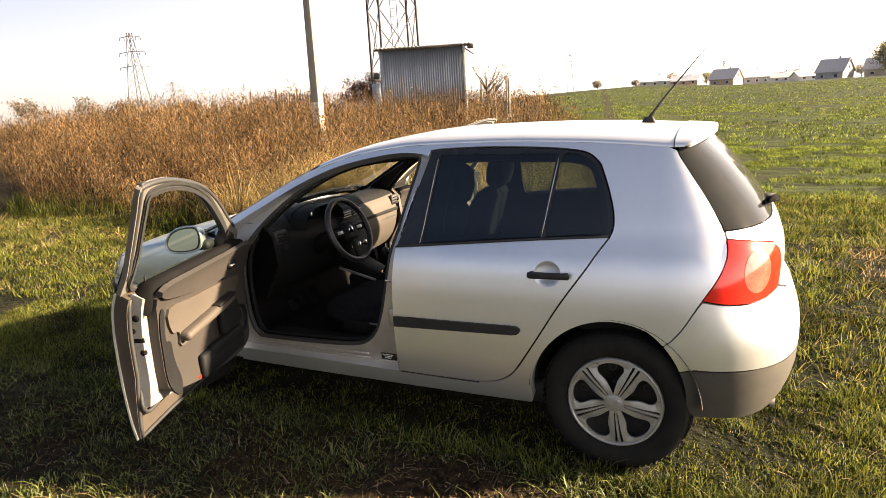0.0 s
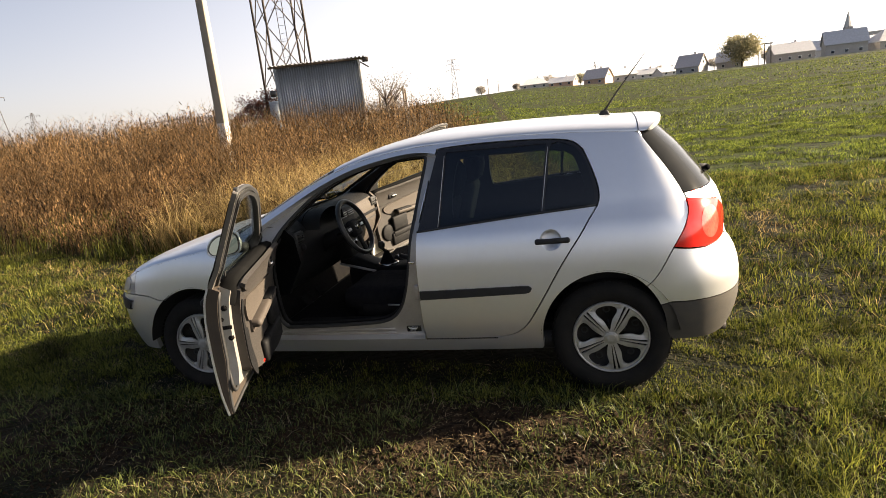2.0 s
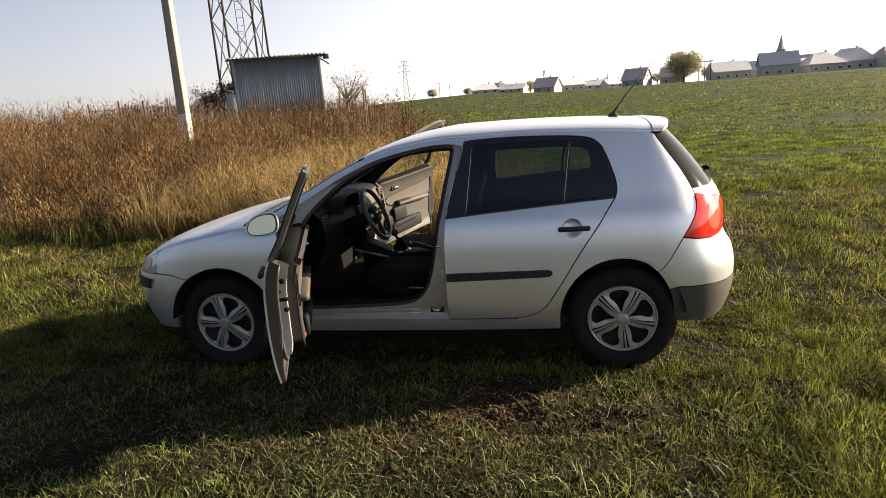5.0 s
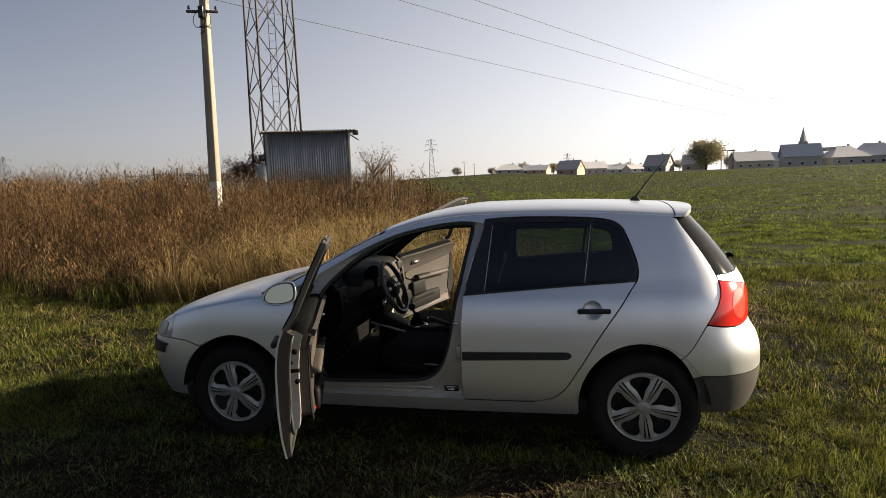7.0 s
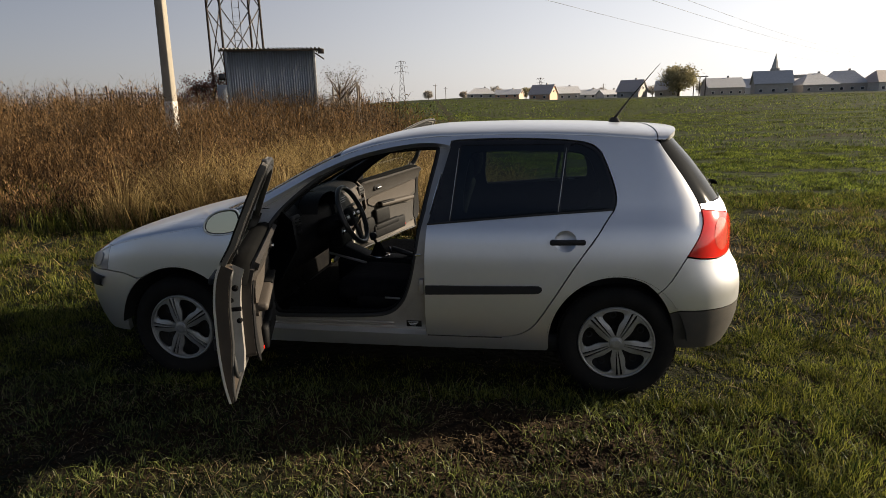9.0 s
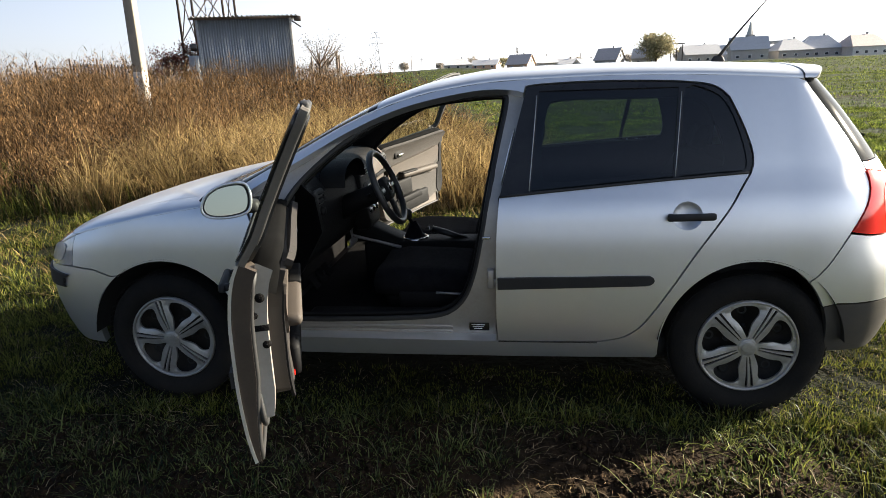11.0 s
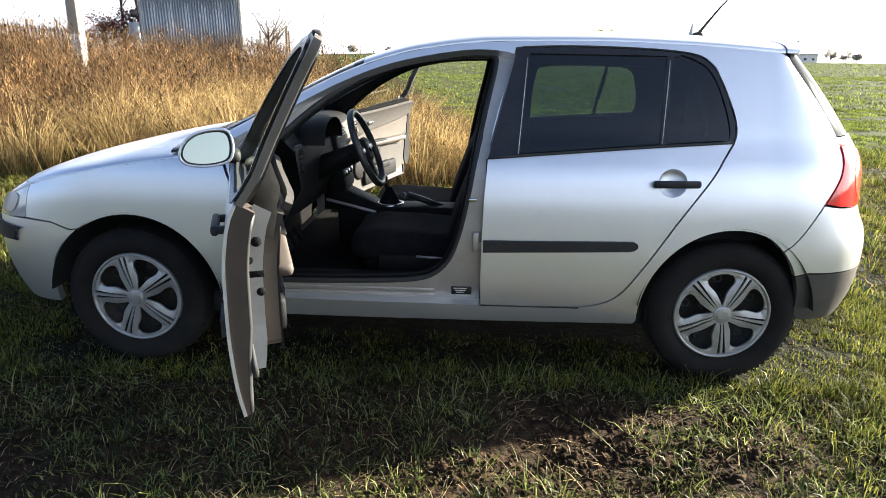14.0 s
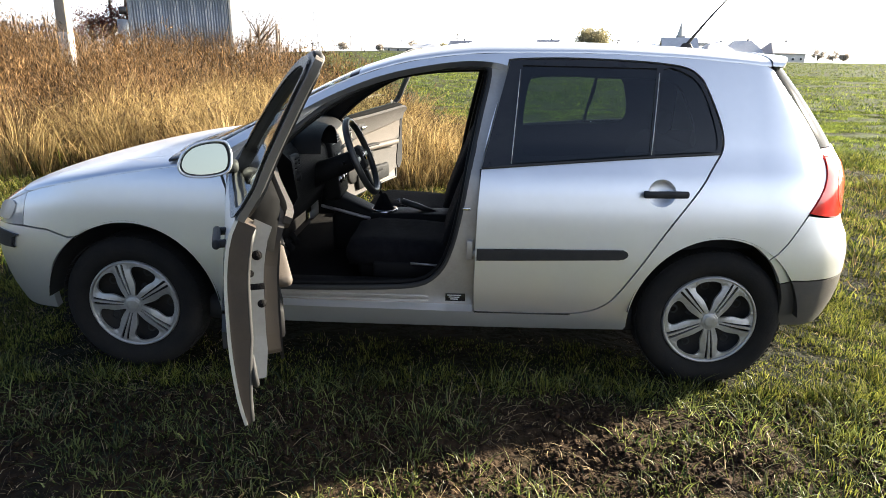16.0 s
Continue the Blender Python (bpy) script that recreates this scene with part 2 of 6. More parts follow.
def fill(outline, holes=(), step=0.04):
    """Triangles that fill an outline in the plane, with a fine grid inside."""
    loops = [cut(list(o), step) for o in (outline, *holes)]
    pts, edges = [], []
    for lp in loops:
        n = len(pts)
        pts += lp
        edges += [(n + i, n + (i + 1) % len(lp)) for i in range(len(lp))]
    rim = np.array(pts)
    lo, hi = rim.min(0), rim.max(0)
    for i in range(int((hi[0] - lo[0]) / step) + 1):
        for j in range(int((hi[1] - lo[1]) / step) + 1):
            x, y = lo[0] + (i + 0.5 * (j % 2)) * step, lo[1] + (j + 0.5) * step
            if inside(x, y, loops[0]) and not any(inside(x, y, h) for h in loops[1:]) and ((rim - (x, y)) ** 2).sum(1).min() > (0.5 * step) ** 2:
                pts.append((x, y))
    v, _, f, *_ = delaunay_2d_cdt([Vector(p) for p in pts], edges, [], 0, 1e-5)
    tris = []
    for t in f:
        x, y = sum(v[i].x for i in t) / 3, sum(v[i].y for i in t) / 3
        if inside(x, y, loops[0]) and not any(inside(x, y, h) for h in loops[1:]):
            tris.append(tuple(t))
    return [tuple(p) for p in v], tris


def link_mesh(name, verts, faces, mat, parent=None, normals=None, label="", smooth=True):
    me = bpy.data.meshes.new(name)
    me.from_pydata(verts, [], faces)
    me.materials.append(mat)
    me.polygons.foreach_set("use_smooth", [smooth] * len(me.polygons))
    me.update()
    if normals is not None:
        me.normals_split_custom_set(normals)
    ob = new(name, me)
    if parent:
        ob.parent = parent
    if label:
        ob["label"] = label
    return ob


def sheet(name, surface, outline, mat, parent=None, holes=(), step=0.05, rim=0.02, lift=0.0, label="", inner=None, side=-1):
    """A panel cut from a surface(u, v) by an outline, with its edges turned in by rim. inner: a thickness, for a panel closed at its back."""
    uv, tris = fill(outline, holes, step)
    e = 1e-3
    verts, norms = [], []
    for u, v in uv:
        p = Vector(surface(u, v))
        n = (Vector(surface(u + e, v)) - Vector(surface(u - e, v))).cross(Vector(surface(u, v + e)) - Vector(surface(u, v - e)))
        n.normalize()
        norms.append(n)
        verts.append(p)
    # the outside looks away from the middle of the car
    ref = sum((n.dot(p - Vector((0.1, 0, 0.7))) for n, p in zip(norms, verts)))
    if ref < 0:
        norms = [-n for n in norms]
    verts = [p + n * lift for p, n in zip(verts, norms)]
    faces, loops, count = [], [], {}
    for t in tris:
        a, b, c = (verts[i] for i in t)
        if (b - a).cross(c - a).dot(norms[t[0]]) < 0:
            t = t[::-1]
        faces.append(t)
        loops += [norms[i] for i in t]
        for i in range(3):
            count[(t[i], t[(i + 1) % 3])] = 1
    edge = [k for k in count if (k[1], k[0]) not in count]
    used = sorted({i for k in edge for i in k})
    depth = inner or rim
    deep = [inner(*q) if callable(inner) else depth for q in uv]
    if depth:
        top, low = {}, {}
        for i in used:
            top[i] = len(verts)
            verts.append(verts[i])
            low[i] = len(verts)
            verts.append(verts[i] - norms[i] * deep[i])
        for a, b in edge:
            q = (top[b], top[a], low[a], low[b])
            n = (verts[q[1]] - verts[q[0]]).cross(verts[q[2]] - verts[q[0]])
            n = n.normalized() if n.length > 0 else norms[a]
            faces.append(q)
            loops += [n] * 4
    if inner:
        base = len(verts)
        verts += [p - n * q for p, n, q in zip(verts[:len(uv)], norms, deep)]
        for t in list(faces[:len(tris)]):
            faces.append(tuple(base + i for i in t[::-1]))
            loops += [-norms[i] for i in t[::-1]]
    return link_mesh(name, verts, faces, mat, parent, loops, label)


def tube(name, points, radius, mat, parent=None, sides=8, label="", closed=False, flat=1.0):
    """A round bar along a line; radius may be one number or one for each point."""
    p = [Vector(q) for q in points]
    n = len(p)
    r = radius if isinstance(radius, (list, tuple)) else [radius] * n
    verts, faces = [], []
    up = None
    for i in range(n):
        d = (p[(i + 1) % n] - p[i - 1]) if closed else (p[min(i + 1, n - 1)] - p[max(i - 1, 0)])
        d.normalize()
        if up is None:
            up = d.orthogonal().normalized()
        up = (up - d * up.dot(d)).normalized()
        s = d.cross(up)
        for k in range(sides):
            a = 2 * math.pi * k / sides
            verts.append(p[i] + (up * math.cos(a) + s * math.sin(a) * flat) * r[i])
    for i in range(n if closed else n - 1):
        for k in range(sides):
            a, b = i * sides, ((i + 1) % n) * sides
            faces.append((a + k, a + (k + 1) % sides, b + (k + 1) % sides, b + k))
    if not closed:
        faces += [tuple(range(sides))[::-1], tuple(range((n - 1) * sides, n * sides))]
    return link_mesh(name, verts, faces, mat, parent, label=label)


def part(name, bm, mat, parent=None, label="", smooth=True):
    me = bpy.data.meshes.new(name)
    bm.to_mesh(me)
    bm.free()
    me.materials.append(mat)
    me.polygons.foreach_set("use_smooth", [smooth] * len(me.polygons))
    ob = new(name, me)
    if parent:
        ob.parent = parent
    if label:
        ob["label"] = label
    return ob


def box(size, at=(0, 0, 0), bevel=0.01, turn=(0, 0, 0), bm=None, seg=2, taper=1.0):
    """A rounded block; taper narrows its top."""
    own = bmesh.new()
    bmesh.ops.create_cube(own, size=1)
    for v in own.verts:
        k = taper if v.co.z > 0 else 1
        v.co = Vector((v.co.x * size[0] * k, v.co.y * size[1] * k, v.co.z * size[2]))
    if bevel:
        bmesh.ops.bevel(own, geom=own.edges[:], offset=min(bevel, 0.49 * min(size)), segments=seg, profile=0.5, affect="EDGES")
    bmesh.ops.transform(own, matrix=pose(*at, *turn), verts=own.verts)
    if bm is None:
        return own
    me = bpy.data.meshes.new("tmp")
    own.to_mesh(me)
    own.free()
    bm.from_mesh(me)
    bpy.data.meshes.remove(me)
    return bm


def lathe(profile, turns=48, axis="Y", at=(0, 0, 0)):
    """A body of revolution from (radius, along) pairs."""
    bm = bmesh.new()
    rings = []
    for r, h in profile:
        ring = []
        for k in range(turns):
            a = 2 * math.pi * k / turns
            c, s = r * math.cos(a), r * math.sin(a)
            ring.append(bm.verts.new({"X": (h, c, s), "Y": (c, h, s), "Z": (c, s, h)}[axis]))
        rings.append(ring)
    for a, b in zip(rings, rings[1:]):
        for k in range(turns):
            bm.faces.new((a[k], a[(k + 1) % turns], b[(k + 1) % turns], b[k]))
    bmesh.ops.remove_doubles(bm, verts=bm.verts, dist=1e-5)
    bmesh.ops.recalc_face_normals(bm, faces=bm.faces)
    bmesh.ops.translate(bm, verts=bm.verts, vec=at)
    return bm


def empty(name, m=None):
    ob = new(name)
    ob.empty_display_size = 0.1
    if m is not None:
        ob.matrix_basis = m
    return ob


# ---- ground ----
def ground_z(x, y):
    """The lie of the land: level at the car, a low bank under the weeds, a wide field that rises a little."""
    n = noise.noise((x * 0.35, y * 0.35, 0.0)) * 0.03 + noise.noise((x * 1.6, y * 1.6, 3.0)) * 0.018
    near = min(1.0, max(0.0, (abs(y + 0.2) - 1.1) / 1.5 + max(0.0, (abs(x) - 2.3) / 1.5)))
    band = math.exp(-((y + 1.38) / 0.42) ** 2) if -3.2 < x < 3.6 else 0.0
    if abs(x) < 12 and -4 < y < 8 and (near > 0 or band > 0.05):
        n += (noise.noise((x * 5.5, y * 5.5, 1.0)) * 0.020 + noise.noise((x * 13, y * 13, 2.0)) * 0.012) * max(band * 1.5, 0.7 * near)
    z = n * (0.35 + 0.65 * max(near, band))
    bank = min(1.0, max(0.0, (y - 4.0) / 14)) * min(1.0, max(0.0, (-x - 1.0 + 0.0 * y) / 5))
    z += 0.45 * bank + 0.7 * min(1.0, max(0.0, (-x - 8.0) / 10)) * min(1.0, max(0.0, (y - 3.0 - 0.57 * max(0.0, -x - 9.0)) / 8))
    if y > 10:
        k = min(1.0, (y - 10) / 220)
        z += 1.75 * k * (2 - k) * min(1.0, max(0.0, (x + 0.35 * y + 6) / 40)) + k * 0.3 * noise.noise((x * 0.02, y * 0.02, 7))
    return z


# ---- the car's surfaces (front towards -x, left side towards -y) ----
half_width = smooth_table([(0.0, .70), (.12, .755), (.20, .80), (.30, .843), (.45, .870), (.60, .878), (.75, .876), (.86, .864), (.93, .845), (.98, .817),
                           (1.03, .786), (1.10, .754), (1.20, .706), (1.30, .656), (1.40, .603), (1.46, .565)])
rear_x = smooth_table([(.0, 1.88), (.25, 1.95), (.35, 2.0), (.48, 2.025), (.58, 2.025), (.66, 2.01), (.74, 1.965), (.80, 1.945), (.90, 1.945), (.98, 1.935), (1.03, 1.91), (1.10, 1.865),
                       (1.20, 1.79), (1.30, 1.708), (1.38, 1.630), (1.46, 1.56)])
front_x = smooth_table([(.0, -1.98), (.20, -2.06), (.35, -2.12), (.50, -2.15), (.62, -2.14), (.70, -2.10), (.78, -2.03), (.85, -1.93), (.92, -1.83), (1.2, -1.7)])
REAR_C, FRONT_C, FRONT_N = 1.42, -1.30, 2.9


def narrow(x):
    return 1 - 0.022 * max(0.0, abs(x) - 0.5) ** 2


def shell(s, z):
    """The car's skin on its left side: s runs along it like x and turns the corners towards the middle of the nose and the tail."""
    if FRONT_C <= s <= REAR_C:
        return (s, -half_width(z) * narrow(s), z)
    c, end, n = (REAR_C, rear_x(z), 3.1) if s > REAR_C else (FRONT_C, front_x(z), FRONT_N)
    a, b = abs(end - c), half_width(z) * narrow(c)
    # the corner: a rounded quarter, run by its angle
    w = min(1.0, abs(s - c) / 1.25)
    th = math.atan(math.tan(min(w, 0.99999) * math.pi / 2) * a / b) if w < 1 else math.pi / 2
    r = (abs(math.cos(th) / b) ** n + abs(math.sin(th) / a) ** n) ** (-1 / n)
    return (c + math.copysign(r * math.sin(th), s - c), -r * math.cos(th), z)


rail_z = smooth_table([(-1.02, .955), (-.9, 1.005), (-.75, 1.085), (-.58, 1.175), (-.40, 1.268), (-.2, 1.348), (0, 1.395), (.3, 1.425), (.7, 1.43), (1.1, 1.418), (1.35, 1.400), (1.5, 1.388), (1.72, 1.385)])
crown_z = smooth_table([(-1.15, .965), (-1.02, 1.02), (-.75, 1.135), (-.5, 1.266), (-.25, 1.378), (0, 1.447), (.3, 1.482), (.7, 1.485), (1.1, 1.476), (1.35, 1.463), (1.5, 1.452), (1.6, 1.442), (1.72, 1.428)])
bonnet_rail = smooth_table([(-2.1, .60), (-1.95, .70), (-1.8, .775), (-1.65, .83), (-1.4, .885), (-1.1, .935), (-.8, .97)])
bonnet_crown = smooth_table([(-2.12, .62), (-2.06, .705), (-1.95, .785), (-1.75, .87), (-1.5, .935), (-1.25, .98), (-1.0, 1.0), (-.8, 1.01)])


def over(x, q, low, high, edge_y, n=2.3):
    """A cross-section from the rail at the left (q = 0) over the middle (q = 1) to the right (q = 2)."""
    th = q * math.pi / 2
    c, s = math.cos(th), math.sin(th)
    r = (abs(c) ** n + abs(s) ** n) ** (-1 / n)
    return (x, -edge_y * r * c, low + (high - low) * r * s)


def roof(x, q):
    z = rail_z(x)
    return over(x, q, z, crown_z(x), half_width(z) * narrow(x), 2.6)


def bonnet(x, q):
    z = bonnet_rail(x)
    y = -shell_y(x, z)
    return over(x, q, z, bonnet_crown(x), y)


def shell_y(x, z):
    """The skin's y on the left at a given x, also in the nose."""
    if x >= FRONT_C:
        return -half_width(z) * narrow(x)
    a, b = FRONT_C - front_x(z), half_width(z) * narrow(FRONT_C)
    k = min(1.0, (FRONT_C - x) / a)
    return -b * (1 - k ** FRONT_N) ** (1 / FRONT_N)


def flip(surface):
    return lambda u, v: (lambda p: (p[0], -p[1], p[2]))(surface(u, v))


def inset(surface, d):
    """The same surface, moved towards the car's middle plane."""
    return lambda u, v: (lambda p: (p[0], p[1] + d, p[2]))(surface(u, v))


def arc(cx, cz, rx, rz, a0, a1, n=24):
    return [(cx + rx * math.cos(radians(a0 + (a1 - a0) * i / n)), cz + rz * math.sin(radians(a0 + (a1 - a0) * i / n))) for i in range(n + 1)]


# outlines on the side of the car, as (s, z)
WHEEL_R, WHEEL_F, HUB_Z, TYRE = 1.289, -1.289, 0.312, 0.317
ARCH_R, ARCH_F = (1.280, HUB_Z, .358, .384), (-1.262, HUB_Z, .378, .392)
belt = spline([(.262, .962), (.55, .985), (.9, 1.012), (1.252, 1.035)], 4)
rear_cut = spline([(1.252, 1.035), (1.205, .97), (1.165, .908), (1.055, .75), (.945, .57), (.855, .43), (.80, .378), (.74, .352), (.66, .338)], 4)
rear_door_outline = [(.248, .335), (.244, .45), (.246, .62), (.250, .80)] + belt + rear_cut[1:] + [(.5, .335)]
window_top = spline([(.378, 1.398), (.6, 1.405), (.85, 1.400), (1.04, 1.388), (1.140, 1.368), (1.192, 1.325)], 4)
window_rear = spline([(1.192, 1.325), (1.228, 1.24), (1.260, 1.14), (1.265, 1.075), (1.252, 1.035)], 3)
window_outline = belt[::-1] + [(.30, 1.10), (.335, 1.24)] + window_top + window_rear[1:-1]
window_outline = [p for i, p in enumerate(window_outline) if i == 0 or math.dist(p, window_outline[i - 1]) > 1e-4]
opening = spline([(-.60, .405), (-.2, .415), (.0, .435), (.095, .50), (.15, .62), (.19, .80), (.215, .95), (.255, 1.15), (.29, 1.31), (.285, 1.36), (.22, 1.368), (.0, 1.352), (-.2, 1.305),
                  (-.40, 1.205), (-.56, 1.085), (-.66, .98), (-.715, .86), (-.725, .7), (-.715, .5), (-.68, .42)], 4, closed=True)
door_out = [(-.785, .345), (0.0, .339), (.237, .335), (.235, .6), (.241, .8)] + spline([(.252, .955), (.287, 1.12), (.332, 1.27), (.360, 1.345), (.345, 1.375), (.2, 1.386), (0, 1.360), (-.2, 1.312), (-.4, 1.230), (-.58, 1.135), (-.75, 1.045),
            (-.845, .982), (-.805, .93)], 4) + [(-.79, .8), (-.787, .6)]
pane_out = spline([(.205, .975), (.243, 1.12), (.286, 1.275), (.300, 1.325), (.275, 1.345), (.14, 1.352), (-.05, 1.322), (-.24, 1.258), (-.42, 1.165), (-.57, 1.075), (-.68, .985), (-.655, .962), (-.4, .955), (-.1, .960)], 4, closed=True)


# ---- the car ----
car = tagged(empty("hatchback_car"), "silver five-door hatchback with both front doors open on the grass", "car")
DUSTY = bpy.data.materials.new("dusty_dark_glass")
DUSTY.use_nodes = True
_n, _l = DUSTY.node_tree.nodes, DUSTY.node_tree.links
_b = _n["Principled BSDF"]
_b.inputs["Base Color"].default_value, _b.inputs["Roughness"].default_value, _b.inputs["Specular IOR Level"].default_value = (0.015, 0.016, 0.017, 1), 0.08, 0.5
_b.inputs["IOR"].default_value = 1.14
_t, _m, _d, _r = _n.new("ShaderNodeTexNoise"), _n.new("ShaderNodeMixShader"), _n.new("ShaderNodeBsdfDiffuse"), _n.new("ShaderNodeMapRange")
_t.inputs["Scale"].default_value = 5
_d.inputs[0].default_value = (0.30, 0.28, 0.25, 1)
_r.inputs[3].default_value, _r.inputs[4].default_value = 0.0, 0.03
_l.new(_t.outputs[0], _r.inputs[0])
_l.new(_r.outputs[0], _m.inputs[0])
_l.new(_b.outputs[0], _m.inputs[1])
_l.new(_d.outputs[0], _m.inputs[2])
_l.new(_m.outputs[0], _n["Material Output"].inputs[0])


def both(name, surface, outline, mat, parents=None, **kw):
    """A panel on the left side and its mirror image on the right."""
    pl, pr = parents or (car, car)
    return sheet(name, surface, outline, mat, pl, **kw), sheet(name, flip(surface), outline, mat, pr, **kw)


def grow(poly, d):
    """The outline moved outwards by d."""
    area = sum(a[0] * b[1] - b[0] * a[1] for a, b in zip(poly, poly[1:] + poly[:1]))
    k = d if area > 0 else -d
    out = []
    for i, p in enumerate(poly):
        a, b = Vector(poly[i - 1]), Vector(poly[(i + 1) % len(poly)])
        t = (b - a).normalized()
        out.append((p[0] + t.y * k, p[1] - t.x * k))
    return out


def skin(d, right=False):
    """The side's surface, d towards the inside, on the left or the right."""
    k = -1 if right else 1
    return lambda u, v: (lambda p: (p[0], (p[1] + d) * k, p[2]))(shell(u, v))


def strip_line(points, d, right=False):
    return [skin(d, right)(*p) for p in points]


door_and_window = rear_door_outline[:4] + [belt[0], (.30, 1.10), (.335, 1.24)] + window_top + window_rear[1:-1] + rear_cut + [(.5, .335)]
tail_edge = spline([(1.713, 1.352), (1.773, 1.272), (1.822, 1.19), (1.850, 1.10), (1.857, 1.04)], 4)
hatch_edge = tail_edge + spline([(1.857, 1.04), (1.838, .965), (1.803, .905), (1.763, .855), (1.716, .803)], 3)[1:]
side_outline = ([(-.80, .255), (-.30, .250), (.30, .250), (.915, .255)] + arc(*ARCH_R, 186, 51, 28)
                + [(1.546, .636), (1.60, .685), (1.66, .745)] + hatch_edge[::-1]
                + [(1.70, 1.376), (1.60, 1.391)] + [(x, rail_z(x)) for x in (1.4, 1.2, 1.0, .8, .6, .4, .2, .0, -.15, -.3, -.45, -.6, -.75, -.9)]
                + [(-.90, .985), (-.83, .945), (-.802, .86), (-.80, .6), (-.80, .4)])
both("side_panel", shell, side_outline, PAINT, holes=(grow(door_out, 0.005), grow(door_and_window, 0.0075)), step=0.05, rim=0.055)
both("door_jamb", inset(shell, 0.055), grow(door_out, 0.02), JAMB, holes=(opening,), step=0.05, rim=0.03)
# silver jamb coloured near-black in place of the shade in the shut lines
both("shaded_rear_jamb", inset(shell, 0.04), [(max(a, .256), min(b, .94 + .07 * a)) for a, b in grow(rear_door_outline, 0.03)], SEAL, step=0.08, rim=0)
dish_ring = [(1.008 + .058 * math.cos(a * math.pi / 16), .882 + .056 * math.sin(a * math.pi / 16)) for a in range(32)]


def dish(u, v):
    """The hollow behind the door handle."""
    x, y, z = shell(u, v)
    return (x, y + .026 * max(0.0, 1 - ((u - 1.008) / .058) ** 2 - ((v - .882) / .056) ** 2) ** .6, z)


rd = both("rear_door", shell, rear_door_outline, PAINT, holes=(dish_ring,), step=0.05, rim=0.03)
both("handle_dish", dish, dish_ring, PAINT, rd, step=0.012, rim=0)
WT = dict(holes=([(.392, .985), (.958, 1.020), (1.0, 1.376), (.43, 1.380)], spline([(.984, 1.030), (1.1, 1.037), (1.222, 1.045), (1.246, 1.085), (1.228, 1.19), (1.190, 1.295), (1.135, 1.352), (1.028, 1.372), (1.004, 1.2)], 3, closed=True)), step=0.05, rim=0.008, lift=-0.004)
both("window_trim", shell, window_outline, GLOSSY, rd, **WT)
both("rear_window", inset(shell, 0.012), grow(window_outline, -0.012), TINT, rd, step=0.08, rim=0)
for right in (False, True):
    o = rd[right]
    tube("window_bar", strip_line([(.967 + .042 * i / 6, 1.03 + .325 * i / 6) for i in range(7)], -0.001, right), 0.0022, RIM, o, 6)
    tube("window_bar", strip_line([(.385 + .035 * i / 6, .985 + .375 * i / 6) for i in range(7)], -0.001, right), 0.0022, RIM, o, 6)
    tube("belt_seal", strip_line([(x, z + .004) for x, z in belt], -0.002, right), 0.006, SEAL, o, 6)
    # rubbing strip with a slanted end
    sheet("rubbing_strip", skin(0, right), [(.252, .582), (.850, .599), (.872, .603), (.884, .612), (.888, .622), (.884, .632), (.870, .640), (.840, .641), (.252, .632)], BLACK, o, step=0.05, rim=0.015, lift=0.013)
    # handle in its dish
    k = 1 if right else -1
    hy = k * (half_width(.885) * narrow(1.02))
    bm = box((.185, .022, .030), (1.018, hy + k * .026, .882), .011, (0, -1, 0), seg=3)
    box((.02, .03, .022), (.942, hy + k * .012, .882), .005, bm=bm)
    box((.02, .03, .022), (1.092, hy + k * .012, .882), .005, bm=bm)
    part("door_handle", bm, BLACK, o, "matt black pull handle")

# roof, windscreen, bonnet
sheet("roof_panel", roof, [(-.27, .0), (1.485, .0), (1.485, 2.0), (-.27, 2.0)], PAINT, car, step=0.06, rim=0.01)
spoiler_half = [(1.490, .02), (1.528, .02), (1.545, .15), (1.562, .28), (1.60, .5), (1.63, .75), (1.64, 1.0)]
spoiler = sheet("roof_spoiler", roof, spoiler_half + [(x, 2 - q) for x, q in spoiler_half[-2::-1]], PAINT, car, step=0.05, inner=0.028, lift=0.004)
sheet("windscreen", roof, [(-1.0, .10), (-.28, .08), (-.28, 1.92), (-1.0, 1.90)], CLEAR, car, step=0.08, rim=0)
sheet("windscreen_surround", roof, [(-.31, .08), (-.27, .08), (-.27, 1.92), (-.31, 1.92)], GLOSSY, car, step=0.08, rim=0.01, lift=0.001)
sheet("windscreen_foot", roof, [(-1.06, .16), (-.885, .16), (-.905, .5), (-.93, 1.0), (-.905, 1.5), (-.885, 1.84), (-1.06, 1.84)], GLOSSY, car, step=0.06, rim=0.01, lift=0.003, label="black band along the foot of the windscreen")
for a, b in ((.0, .085), (2.0, 1.915)):
    sheet("windscreen_pillar", roof, [(-.92, a), (-.27, a), (-.27, b), (-.95, b)], PAINT, car, step=0.05, inner=0.05)
sheet("bonnet", bonnet, [(-2.03, .404), (-1.07, .404), (-1.12, .6), (-1.14, 1.0), (-1.12, 1.4), (-1.07, 1.596), (-2.03, 1.596)], PAINT, car, step=0.06, rim=0.02)
sheet("scuttle", bonnet, [(-1.06, .41), (-.95, .12), (-.80, .05), (-.80, 1.95), (-.95, 1.88), (-1.06, 1.59), (-1.11, 1.4), (-1.13, 1.0), (-1.11, .6)], BLACK, car, step=0.08, rim=0.01, lift=-0.012)
for y0 in (-.52, .12):
    tube("wiper", [(-1.03, y0, 1.005), (-1.0, y0 + .2, 1.022), (-.985, y0 + .42, 1.025)], [.008, .006, .004], BLACK, car, 6)
